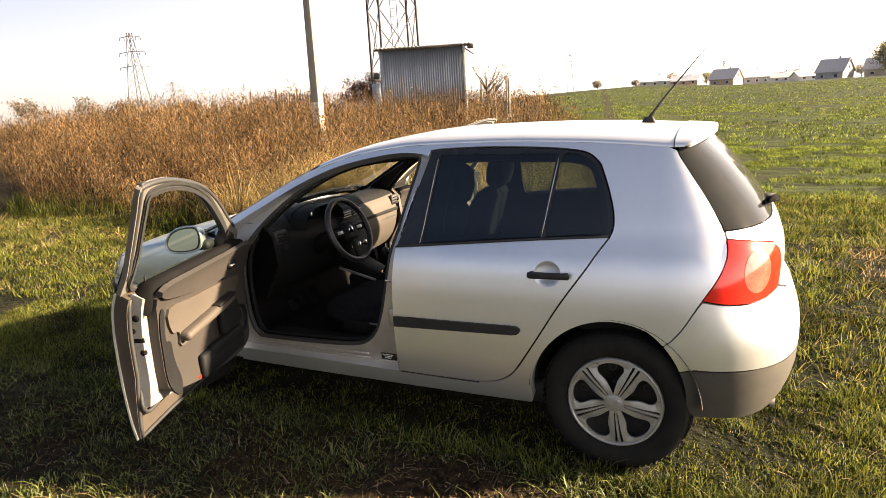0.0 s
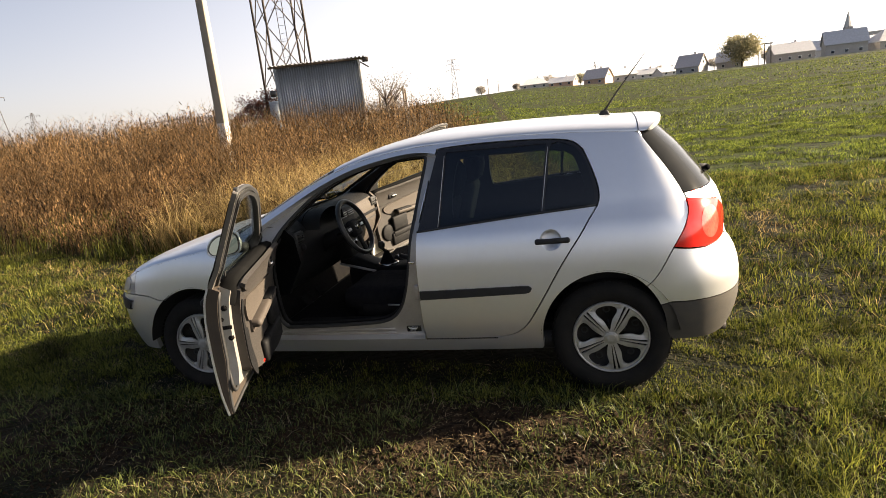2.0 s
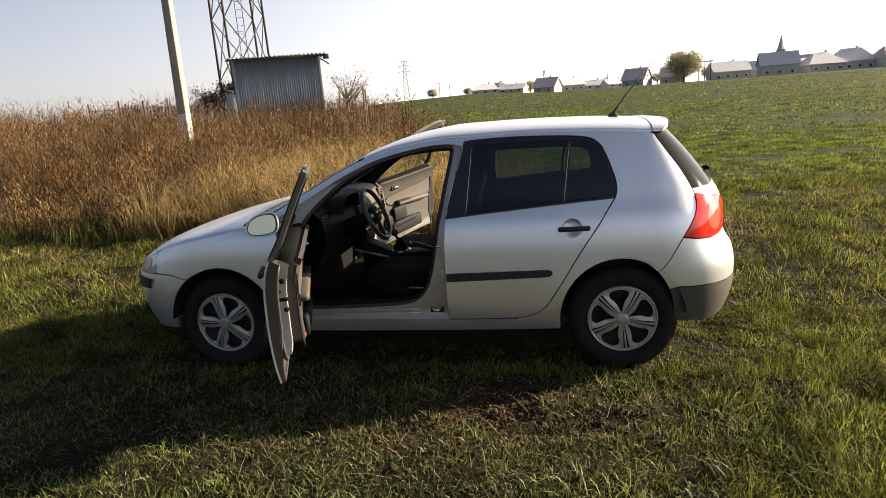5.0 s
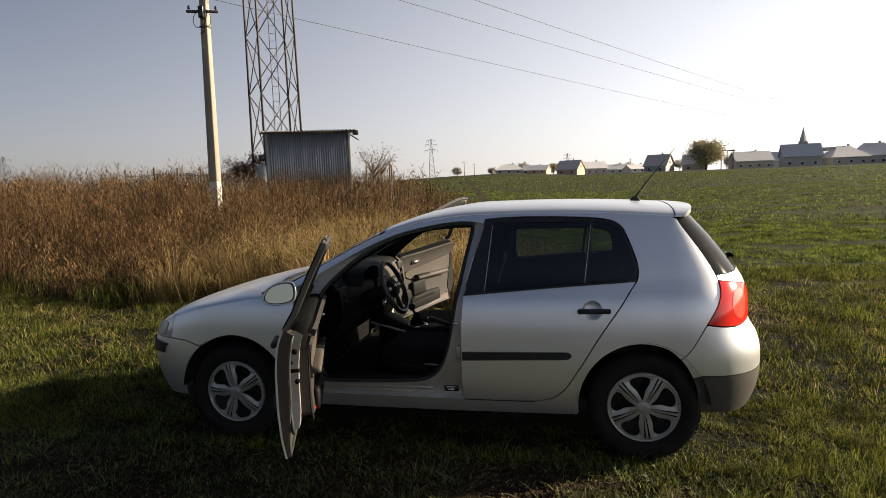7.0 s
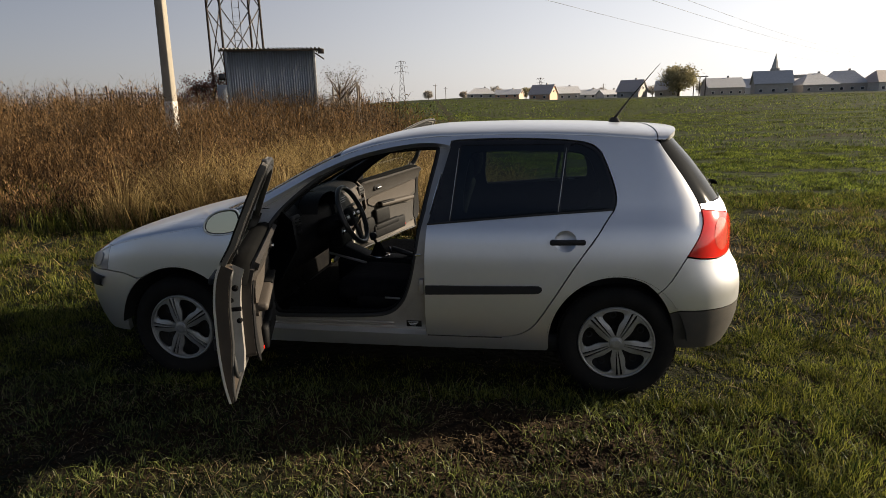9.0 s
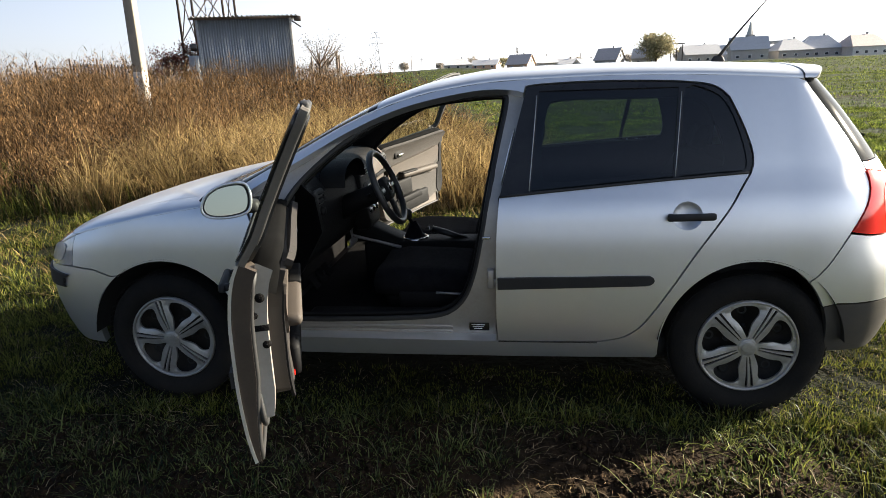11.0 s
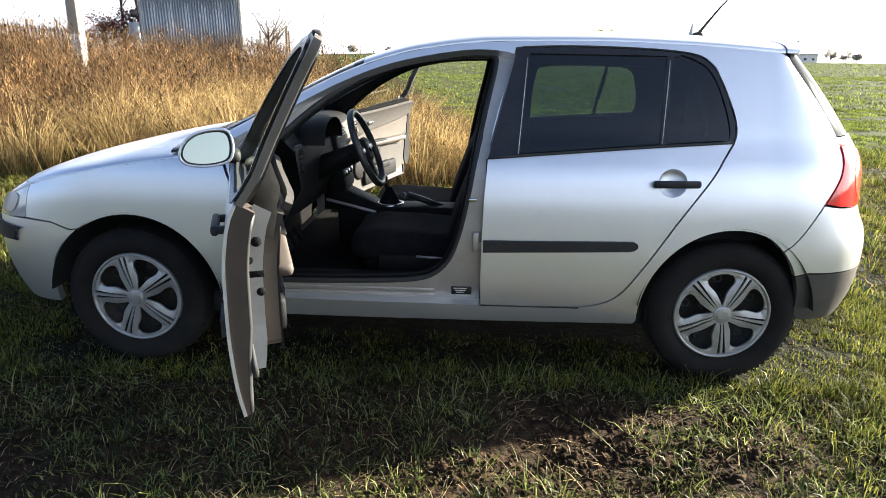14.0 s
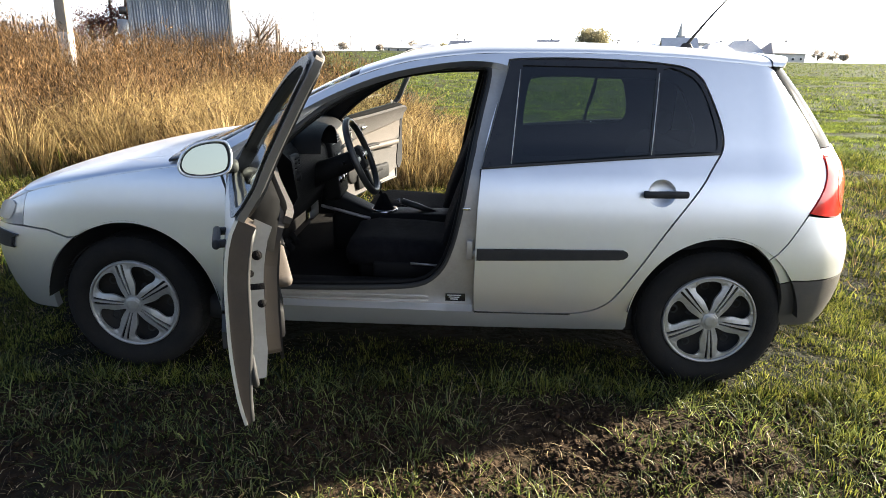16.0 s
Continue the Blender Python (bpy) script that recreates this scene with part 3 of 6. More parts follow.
sheet("bonnet_underside", bonnet, [(-2.02, .02), (-.86, .02), (-.86, 1.98), (-2.02, 1.98)], SEAL, car, step=0.1, rim=0, lift=-0.035)
both("nose_panel", shell, [(-1.56, .60), (-2.55, .60), (-2.55, .74), (-2.0, .76), (-1.66, .84), (-1.56, .84)], SEAL, step=0.06, rim=0, lift=-0.03)


def rail_at(s):
    z = .85
    for _ in range(8):
        z = bonnet_rail(shell(s, z)[0])
    return z


fender_top = [(s, rail_at(s)) for s in (-.86, -1.0, -1.15, -1.30, -1.4, -1.5, -1.6, -1.7, -1.765)]
fender = ([(-.805, .27), (-.805, .4), (-.805, .6), (-.812, .86), (-.85, .955)] + fender_top + [(-1.735, .74), (-1.718, .668), (-1.60, .662), (-1.51, .632)]
          + arc(*ARCH_F, 124, -6, 26))
both("front_wing", shell, fender, PAINT, step=0.05, rim=0.03)
both("wing_crown", bonnet, [(-1.685, .0), (-.86, .0), (-.92, .13), (-1.06, .40), (-1.78, .40), (-1.76, .2)], PAINT, step=0.05, rim=0.02)
lamps = both("headlamp", shell, [(-1.722, .668), (-1.739, .74), (-1.768, rail_at(-1.768)), (-1.85, rail_at(-1.85)), (-1.95, rail_at(-1.95)), (-2.1, .69), (-2.12, .66), (-1.86, .654)], CLEARLENS, step=0.05, rim=0.03, label="clear headlamp lens")
both("lamp_crown", bonnet, [(-1.69, .0), (-1.765, .2), (-1.785, .395), (-1.92, .395), (-1.98, .2), (-1.93, .0)], CLEARLENS, lamps, step=0.04, rim=0.02)
both("lamp_bezel", shell, spline([(-1.80, .69), (-1.80, .75), (-1.87, .76), (-1.95, .73), (-1.93, .68), (-1.86, .675)], 3, closed=True), RIM, lamps, step=0.04, rim=0.004, lift=0.004)
fb = both("front_bumper", shell, [(-1.515, .625), (-1.60, .655), (-1.72, .660), (-2.0, .648), (-2.55, .64), (-2.55, .25), (-1.9, .25), (-1.66, .27)] + arc(*ARCH_F, 174, 126, 10), PAINT, step=0.06, rim=0.03)
both("bumper_strip", shell, spline([(-1.785, .565), (-1.775, .60), (-1.80, .622), (-2.55, .60), (-2.55, .53), (-1.83, .553)], 3, closed=True), BLACK, fb, step=0.08, rim=0.01, lift=0.012)
both("rear_bumper", shell, [(1.552, .633), (1.606, .682), (1.666, .742), (1.724, .798), (1.82, .786), (1.95, .776), (2.07, .782), (2.16, .792), (2.235, .787), (2.335, .75), (2.67, .735), (2.67, .51), (1.74, .515), (1.66, .518)] + arc(*ARCH_R, 30, 50, 8), PAINT, step=0.05, rim=0.03)
both("bumper_lower", shell, [(1.64, .509), (1.74, .508), (2.67, .503), (2.67, .28), (1.95, .28), (1.66, .30)] + arc(*ARCH_R, 2, 29, 6), GREYPLASTIC, step=0.06, rim=0.03, label="grey-black unpainted lower bumper")
tl = both("tail_lamp", shell, [(1.726, .808), (1.768, .855), (1.808, .905), (1.843, .965), (1.862, 1.028), (1.96, 1.016), (2.07, 1.0), (2.15, .985), (2.205, .95), (2.22, .90), (2.20, .835), (2.16, .80), (2.07, .790), (1.95, .784), (1.82, .794)], REDLENS, step=0.04, rim=0.03, lift=0.006, label="glossy red tail lamp")
both("lamp_bowl", shell, [(2.01 + .085 * math.cos(a * math.pi / 12), .900 + .082 * math.sin(a * math.pi / 12)) for a in range(24)], PALELENS, tl, step=0.03, rim=0, lift=0.0068, label="pale round reversing light in the lens")
tg = both("tailgate", shell, [(1.867, 1.036), (1.96, 1.024), (2.07, 1.008), (2.155, .993), (2.212, .955), (2.228, .90), (2.208, .832), (2.24, .794), (2.34, .757), (2.67, .742), (2.67, 1.065), (1.870, 1.06)], PAINT, step=0.06, rim=0.02)
both("rear_screen", shell, [(1.871, 1.066), (2.67, 1.07), (2.67, 1.42), (1.76, 1.41), (1.728, 1.362), (1.785, 1.275), (1.832, 1.195), (1.861, 1.10)], DUSTY, tg, step=0.06, rim=0.01, lift=-0.003, label="dark dusty rear window glass")
bm = lathe([(.001, .05), (.022, .046), (.026, 0)], 16, "X", (1.86, 0, 1.085))
part("wiper_pivot", bm, BLACK, tg[0])
tube("rear_wiper", [(1.905, 0, 1.085), (1.888, -.16, 1.11), (1.862, -.34, 1.125)], [.02, .014, .008], MATT, tg[0], 8)
# aerial
aer = part("aerial_base", box((.075, .032, .035), (1.315, 0, 1.478), .008, taper=.55), BLACK, car)
tube("aerial_rod", [(1.318, 0, 1.49), (1.40, 0, 1.60), (1.575, 0, 1.81)], [.008, .0050, .0016], BLACK, aer, 8, "thin black whip aerial")
for right in (False, True):
    tube("sill_gap", strip_line([(.25 + .042 * i, .3315) for i in range(11)], -.0005, right), .0035, SEAL, car, 6)
    for z in (.362, .384):
        tube("sill_ridge", strip_line([(-.72 + .085 * i, z) for i in range(10)], .052, right), .0055, JAMB, car, 6)
# underside, sills and wheel housings
part("underbody", box((2.0, 1.52, .12), (0, 0, .27), .04), BLACK, car)
for right in (False, True):
    k = 1 if right else -1
    for cx, _, rx, rz in (ARCH_F, ARCH_R):
        v, fc = [], []
        for i in range(25):
            a = radians(6 + 168 * i / 24)
            c, s_ = math.cos(a), math.sin(a)
            v += [(cx + (rx + .008) * c, k * .868, HUB_Z + (rz + .008) * s_), (cx + (rx + .008) * c, k * .50, HUB_Z + (rz + .008) * s_), (cx, k * .50, HUB_Z)]
        for i in range(24):
            fc += [(3 * i, 3 * i + 1, 3 * i + 4, 3 * i + 3), (3 * i + 1, 3 * i + 2, 3 * i + 5, 3 * i + 4)]
        link_mesh("wheel_housing", v, fc, SEAL, car)
    part("engine_bay_wall", box((.62, .55, .4), (WHEEL_F, k * .22, .45), .02), SEAL, car)
part("boot_floor", box((.62, 1.0, .25), (1.62, 0, .42), .03), BLACK, car)
tube("exhaust_pipe", [(1.3, -.35, .22), (1.8, -.42, .22), (1.93, -.42, .215)], .025, STEEL, car, 10)


def wheel(x, y, turn, spin):
    m = pose(x, y, HUB_Z, 0, 0, turn)
    w = part("wheel", lathe([(.02, -.02), (.19, -.025), (.20, -.07), (.206, -.07)], 40), STEEL, car)
    w.matrix_basis = m
    tyre = [(.200, .07), (.222, .095), (.262, .104), (.292, .094), (.309, .076), (TYRE, .05), (TYRE, -.05), (.309, -.076), (.292, -.094), (.262, -.104), (.222, -.095), (.203, -.072)]
    part("tyre", lathe(tyre, 72), RUBBER, w)
    bm = bmesh.new()
    for i in range(72):
        for side in (-1, 1):
            a = 5 * i + 1.5 * side
            box((.018, .05, .003), ((TYRE - .0012) * math.cos(radians(a)), side * .055, (TYRE - .0012) * math.sin(radians(a))), 0, (0, -a + 90, side * 12), bm)
    tagged(part("tread", bm, RUBBER, w, smooth=False), kind="stuff")
    part("cover_ring", lathe([(.190, -.070), (.192, -.083), (.197, -.090), (.203, -.088), (.206, -.075)], 64), RIM, w, "silver plastic wheel trim ring")
    part("hub_cap", lathe([(.001, -.0975), (.012, -.0975), (.0255, -.0974), (.0262, -.0970), (.0270, -.0940), (.0278, -.0936), (.034, -.0934), (.037, -.092), (.038, -.070)], 32), RIM, w)
    # the cover: five groups of a rib between two flared wings, with slits, and five large openings
    turn_by = lambda p, a: (p[0] * math.cos(radians(a)) - p[1] * math.sin(radians(a)), p[0] * math.sin(radians(a)) + p[1] * math.cos(radians(a)))
    half_hole = [(.046, .003), (.070, .012), (.098, .024), (.118, .039), (.134, .052), (.150, .057), (.166, .051), (.177, .034), (.182, .013)]
    hole = spline(half_hole + [(r, -q) for r, q in half_hole[::-1]], 3, closed=True)
    slit = [(.044, .0032), (.12, .0050), (.186, .0062), (.190, .0110), (.186, .0175), (.12, .0125), (.044, .0072)]
    holes = []
    for g in range(5):
        a = spin + 72 * g
        holes.append([turn_by(p, a + 36) for p in hole])
        for side in (1, -1):
            holes.append([turn_by((p[0], side * p[1]), a) for p in slit])
    uv, tris = fill([(.196 * math.cos(i * math.pi / 36), .196 * math.sin(i * math.pi / 36)) for i in range(72)], holes, .014)

    def relief(u, v):
        r = math.hypot(u, v)
        q = abs((math.degrees(math.atan2(v, u)) - spin + 36) % 72 - 36) * math.pi / 180 * r
        return -.090 + .010 * max(0.0, (r - .10) / .1) ** 2 + .010 * min(1.0, max(0.0, (q - .018) / .03)) * min(1.0, max(0.0, (r - .05) / .05)) * (1 - min(1.0, max(0.0, (r - .165) / .02)))
    n = len(uv)
    v = [(p[0], relief(*p), p[1]) for p in uv] + [(p[0], relief(*p) + .010, p[1]) for p in uv]
    f = list(tris) + [tuple(n + i for i in t[::-1]) for t in tris]
    rim_edges = {(t[i], t[(i + 1) % 3]) for t in tris for i in range(3)}
    f += [(c, b_, n + b_, n + c) for b_, c in rim_edges if (c, b_) not in rim_edges]
    cover = link_mesh("wheel_cover", v, f, RIM, w, smooth=False, label="silver plastic wheel cover with five spoke groups")
    # steel wheel seen through the openings: bosses and holes
    for g in range(5):
        c, s_ = math.cos(radians(spin + 36 + 72 * g)), math.sin(radians(spin + 36 + 72 * g))
        part("wheel_bolt", lathe([(.001, -.042), (.010, -.042), (.011, -.02)], 10, at=(.075 * c, 0, .075 * s_)), BLACK, w)
        part("vent_hole", lathe([(.012, -.028), (.020, -.030), (.022, -.02)], 14, at=(.145 * c, 0, .145 * s_)), SEAL, w)
    return w


for x in (WHEEL_F, WHEEL_R):
    wheel(x, -.742, 0, 61 if x > 0 else 105)
    wheel(x, .742, 180, 30)


# ---- front doors, standing open ----
HINGE = Vector((-.790, -.84, .8))


def front_door(right, angle):
    k = -1 if right else 1
    pt = lambda x, y, z: (x, y * k, z)
    S = lambda d: skin(d, right)
    rear = [p for p in door_out[:8] if p[1] <= .96]
    front = [(-.815, .945), (-.79, .8), (-.787, .6)]
    lower = rear + [(.2, .962), (-.1, .955), (-.4, .952), (-.7, .958)] + front
    hinge = Matrix.Translation(pt(*HINGE))
    m = Matrix.Translation(pt(0 if right else .006, -.02, .004)) @ hinge @ pose(0, 0, 0, 0, 0, angle * (1 if right else -1)) @ pose(0, 0, 0, 0, -4.5 if right else -1.4, 0) @ hinge.inverted()
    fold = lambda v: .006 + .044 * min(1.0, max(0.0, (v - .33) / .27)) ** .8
    d = sheet("front_door", S(0), lower, PAINT, car, step=0.05, inner=0.009)
    d.matrix_basis = m
    sheet("door_hem", S(.010), grow(lower, -.003), HEM, d, step=0.035, inner=lambda u, v: fold(v), label="dark brown inner edge of the door")
    sheet("inner_shell", S(.056), [(a, max(b, .47 - .06 * min(1.0, max(0.0, (.2 - a) / .5)))) for a, b in grow(lower, -.024)], JAMB, d, step=0.05, inner=lambda u, v: .012 + .038 * min(1.0, max(0.0, (v - .41) / .14)) ** .6)
    # left frame darkened in colour for its shade; the right one stays silver
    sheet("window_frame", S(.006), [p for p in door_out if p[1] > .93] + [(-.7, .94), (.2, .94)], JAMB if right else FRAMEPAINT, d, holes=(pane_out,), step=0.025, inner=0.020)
    sheet("frame_seal", S(.027), grow(pane_out, .012), SEAL, d, holes=(grow(pane_out, .002),), step=0.025, inner=0.008)
    sheet("frame_trim", S(-.003), grow(pane_out, .022), GLOSSY, d, holes=(grow(pane_out, -.004),), step=0.05, rim=0.006)
    sheet("pane_seal", S(.004), grow(pane_out, .006), SEAL, d, holes=(grow(pane_out, -.008),), step=0.06, inner=0.034)
    sheet("door_glass", S(.026), grow(pane_out, .006), CLEAR, d, step=0.08, rim=0)
    rubber = [p for p in cut(grow(door_out, -.016), .04)]
    k0 = min(range(len(rubber)), key=lambda q: rubber[q][1] + 9 * (rubber[q][0] > -.7))
    rubber = [p for p in rubber[k0:] + rubber[:k0] if p[1] < .95]
    tube("door_seal", [S(.012 + fold(p[1]))(*p) for p in rubber], .009, SEAL, d, 6)
    tube("frame_lip", strip_line([p for p in cut(grow(door_out, -.012), .03) if p[1] > 1.0 and p[0] > -.74], .022, right), .011, SEAL, d, 6)
    low_seal = [(a, max(b, .45)) for a, b in grow(door_out, -.036) if b < .93]
    tube("door_seal", strip_line(spline(low_seal[-2:] + low_seal[:-2], 6), .060, right), .009, SEAL, d, 6)
    # lining
    card = spline([(.165, .955), (.168, .80), (.165, .66), (.160, .56), (.125, .50), (-.1, .445), (-.45, .405), (-.66, .43), (-.705, .55), (-.715, .75), (-.72, .90), (-.70, .965), (-.4, .958), (-.1, .958)], 4, closed=True)
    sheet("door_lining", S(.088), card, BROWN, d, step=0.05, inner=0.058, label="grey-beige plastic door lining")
    # brown lining edge given near-black trim to stand in for shade
    sheet("lining_edge", S(.142), spline([(.160, .84), (.162, .66), (.150, .53), (.085, .462), (.055, .52), (.085, .62), (.095, .70), (.130, .72), (.128, .84)], 4, closed=True), DARKTRIM, d, step=0.05, inner=0.010)
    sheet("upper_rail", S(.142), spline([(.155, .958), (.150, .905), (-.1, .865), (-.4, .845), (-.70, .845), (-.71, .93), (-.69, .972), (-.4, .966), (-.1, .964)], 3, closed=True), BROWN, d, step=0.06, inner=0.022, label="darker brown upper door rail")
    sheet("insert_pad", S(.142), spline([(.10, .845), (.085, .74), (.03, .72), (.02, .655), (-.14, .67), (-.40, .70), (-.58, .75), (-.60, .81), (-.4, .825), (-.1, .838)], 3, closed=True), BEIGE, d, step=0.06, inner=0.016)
    # rounded cap over the top of the lining
    arch = [(.030, .940), (.034, .968), (.060, .979), (.090, .981), (.118, .972), (.130, .950), (.130, .900)]
    us = [-.70 + .906 * j / 18 for j in range(19)]
    drop = lambda u: .055 * max(0.0, (u - .12) / .086) ** 2.2
    cv_ = [S(dd)(u, zz - drop(u)) for u in us for dd, zz in arch]
    na = len(arch)
    cf_ = [(j * na + i, j * na + i + 1, (j + 1) * na + i + 1, (j + 1) * na + i) for j in range(18) for i in range(na - 1)] + [tuple(range(18 * na, 19 * na)), tuple(range(na))[::-1]]
    link_mesh("lining_cap", cv_, cf_, MATT, d, label="rounded dark top of the door lining")
    part("corner_cap", box((.036, .022, .014), pt(.332, -half_width(1.372) + .012, 1.374), .005, (0, 12, 0)), SEAL, d, "black rubber corner of the window frame")
    bm = bmesh.new()
    box((.50, .062, .042), pt(-.22, -.705, .712), .018, (0, 4, 0), bm, 3)
    part("armrest", bm, BEIGE, d)
    part("switch_panel", box((.20, .046, .016), pt(-.38, -.695, .742), .006, (0, 4, 0)), DARKTRIM, d, "black window switch panel")
    bm = bmesh.new()
    box((.20, .040, .13), pt(-.44, -.712, .635), .018, (0, 0, 0), bm, 3)
    part("door_pull", bm, DARKTRIM, d)
    # beige pocket and its recess slab are blackened in place of shade
    part("door_pocket", box((.46, .040, .115), pt(-.34, -.718, .500), .016), DARKTRIM, d)
    part("pocket_recess", box((.34, .044, .050), pt(-.38, -.716, .540), .012), DARKTRIM, d)
    part("speaker", lathe([(.001, -.008), (.06, -.010), (.072, -.004), (.074, .006)], 28, at=pt(-.60, -.722, .575)), DARKTRIM, d)
    part("handle_cup", box((.095, .016, .048), pt(-.50, -.690, .892), .007), DARKTRIM, d)
    part("inside_handle", box((.062, .020, .016), pt(-.485, -.678, .889), .007, seg=3), CHROME, d, "chrome inside door handle")
    part("reflector", box((.034, .006, .012), pt(-.10, -.724, .462), .002), REDLENS, d, "small red reflector")
    # lock edge: latch and holes
    for x, z, y, r in ((.2225, .845, -.782, .014), (.2175, .792, -.804, .011), (.2150, .700, -.778, .012)):
        part("bolt_hole", lathe([(.001, .0015), (r, .001), (r * 1.1, -.01)], 14, "X", pt(x, y, z)), CARPET, d)
    part("latch", box((.008, .042, .020), pt(.2130, -.786, .752), .003), CARPET, d)
    tube("lock_button", [pt(.13, -.775, .955), pt(.13, -.772, .995)], .005, DARKTRIM, d, 8)
    # outside
    sheet("rubbing_strip", S(0), [(-.76, .575), (.228, .582), (.228, .632), (-.76, .625)], BLACK, d, step=0.06, rim=0.015, lift=0.013)
    hy = -(half_width(.875))
    bm = box((.185, .022, .030), pt(.08, hy - .026, .868), .011, seg=3)
    box((.02, .03, .022), pt(.005, hy - .012, .868), .005, bm=bm)
    box((.02, .03, .022), pt(.155, hy - .012, .868), .005, bm=bm)
    part("door_handle", bm, BLACK, d)
    # mirror: sail, arm, housing, glass
    sheet("mirror_sail", S(-.004), [(-.80, .955), (-.60, .965), (-.60, 1.065), (-.70, 1.03)], BLACK, d, step=0.05, inner=0.05)
    bm = bmesh.new()
    box((.09, .10, .05), pt(-.56, -.855, .985), .02, (0, 0, 0), bm, 3)
    part("mirror_arm", bm, BLACK, d)
    rings, v, fc = 9, [], []
    outline = spline([(.108, -.020), (.085, .024), (.035, .054), (-.035, .066), (-.088, .058), (-.103, .01), (-.088, -.042), (-.03, -.060), (.04, -.062), (.092, -.050)], 4, closed=True)
    n = len(outline)
    for j in range(rings):
        t = j / (rings - 1)
        f = math.sqrt(max(0.0, 1 - (t * .985) ** 2.2))
        for (a, b) in outline:
            v.append(pt(-.500 - .115 * t, -.920 - .88 * a * f + .012 * t, 1.020 + 1.02 * b * f))
    for j in range(rings - 1):
        for q in range(n):
            a, b = j * n, (j + 1) * n
            fc.append((a + q, a + (q + 1) % n, b + (q + 1) % n, b + q))
    link_mesh("mirror_housing", v, fc, PAINT, d, label="silver door mirror housing")
    uv, tris = fill([(a * .985, b * .985) for a, b in outline], (), .03)
    link_mesh("mirror_back", [pt(-.5015, -.920 - .88 * a, 1.020 + 1.02 * b) for a, b in uv], tris, SEAL, d, label="dark gap round the mirror glass")
    tube("mirror_rim", [pt(-.498, -.920 - .87 * a, 1.020 + 1.01 * b) for a, b in outline], .0055, PAINT, d, 8, closed=True)
    link_mesh("mirror_glass", [pt(-.4965 - .075 * b, -.921 - a * .77, 1.020 + b * .87) for a, b in uv], tris, MIRROR, d)
    return d


front_door(False, 69.6)
front_door(True, 67.5)


# ---- the car's inside ----
HEADLINER = material("grey_headliner", (0.30, 0.29, 0.27), 0.95, 0, (0.25, 0.24, 0.22), 12, bump=0.3, bump_scale=250)
part("floor_carpet", box((2.1, 1.46, .05), (.25, 0, .345), .01), CARPET, car)
part("bulkhead", box((.06, 1.44, .62), (-.90, 0, .62), .01), CARPET, car)
sheet("headliner", roof, [(-.30, .12), (1.5, .12), (1.5, 1.88), (-.30, 1.88)], HEADLINER, car, step=0.1, rim=0, lift=-0.03)
for right in (False, True):
    k = 1 if right else -1
    S = skin(.115, right)
    sheet("pillar_trim", S, grow(side_outline[:4] + [(.915, .60), (1.5, .62), (1.56, .80), (1.55, 1.30), (1.3, 1.375)] + [(x, rail_z(x) - .02) for x in (1.1, .7, .3, 0, -.2, -.4, -.6, -.75)] + [(-.82, .95), (-.80, .4)], -.005), DARKTRIM, car,
          holes=(grow(opening, .004), spline([(.50, 1.0), (.8, 1.018), (1.13, 1.035), (1.195, 1.08), (1.165, 1.22), (1.09, 1.320), (.8, 1.335), (.53, 1.335), (.465, 1.29), (.44, 1.05)], 4, closed=True)), step=0.08, inner=0.02)
    tube("opening_seal", [skin(.066, right)(*p) for p in opening], .013, SEAL, car, 8, closed=True)
    tube("opening_seal", [skin(.10, right)(*p) for p in grow(opening, -.012)], .012, DARKTRIM, car, 8, closed=True)
    part("sill_trim", box((.85, .10, .07), (-.22, k * .70, .385), .025), DARKTRIM, car)
    tube("seat_belt", [(.30, k * .60, 1.18), (.27, k * .62, .9), (.24, k * .66, .55)], .022, MATT, car, 6, flat=.15)
    part("belt_guide", box((.03, .025, .07), (.31, k * .595, 1.20), .008), DARKTRIM, car)
    part("door_hinge", box((.03, .05, .085), (.222, k * .832, .615), .006), JAMB, car)
    part("hinge_arm", box((.045, .02, .03), (.232, k * .842, .60), .004), RIM, car)
    part("check_strap", box((.035, .012, .012), (.205, k * .825, .79), .003), CHROME, car)
    lb = part("sticker", box((.088, .004, .036), (.165, k * .8125, .383), .001), GLOSSY, car, "black type sticker with small print")
    for j in range(3):
        part("print_bar", box((.06 - .012 * j, .002, .004), (.160, k * .8150, .393 - .009 * j), 0), LABEL, lb)
# dashboard: a profile drawn along the width
top_profile = spline([(-1.02, .955), (-.85, 1.00), (-.70, 1.035), (-.61, 1.025), (-.56, .985)], 5)
face_profile = spline([(-.56, .985), (-.535, .94), (-.525, .86), (-.535, .78), (-.58, .68), (-.66, .60), (-.80, .55)], 5)


def drawn(name, profile, y0, y1, mat, parent, n=14, bulge=0.0, label=""):
    v, f = [], []
    for j in range(n + 1):
        y = y0 + (y1 - y0) * j / n
        b = -bulge * (y / .72) ** 2
        v += [(x + b, y, z) for x, z in profile]
    m = len(profile)
    for j in range(n):
        f += [(j * m + i, j * m + i + 1, (j + 1) * m + i + 1, (j + 1) * m + i) for i in range(m - 1)]
    for base in (0, n * m):
        f.append(tuple(range(base, base + m)))
    return link_mesh(name, v, f, mat, parent, label=label)


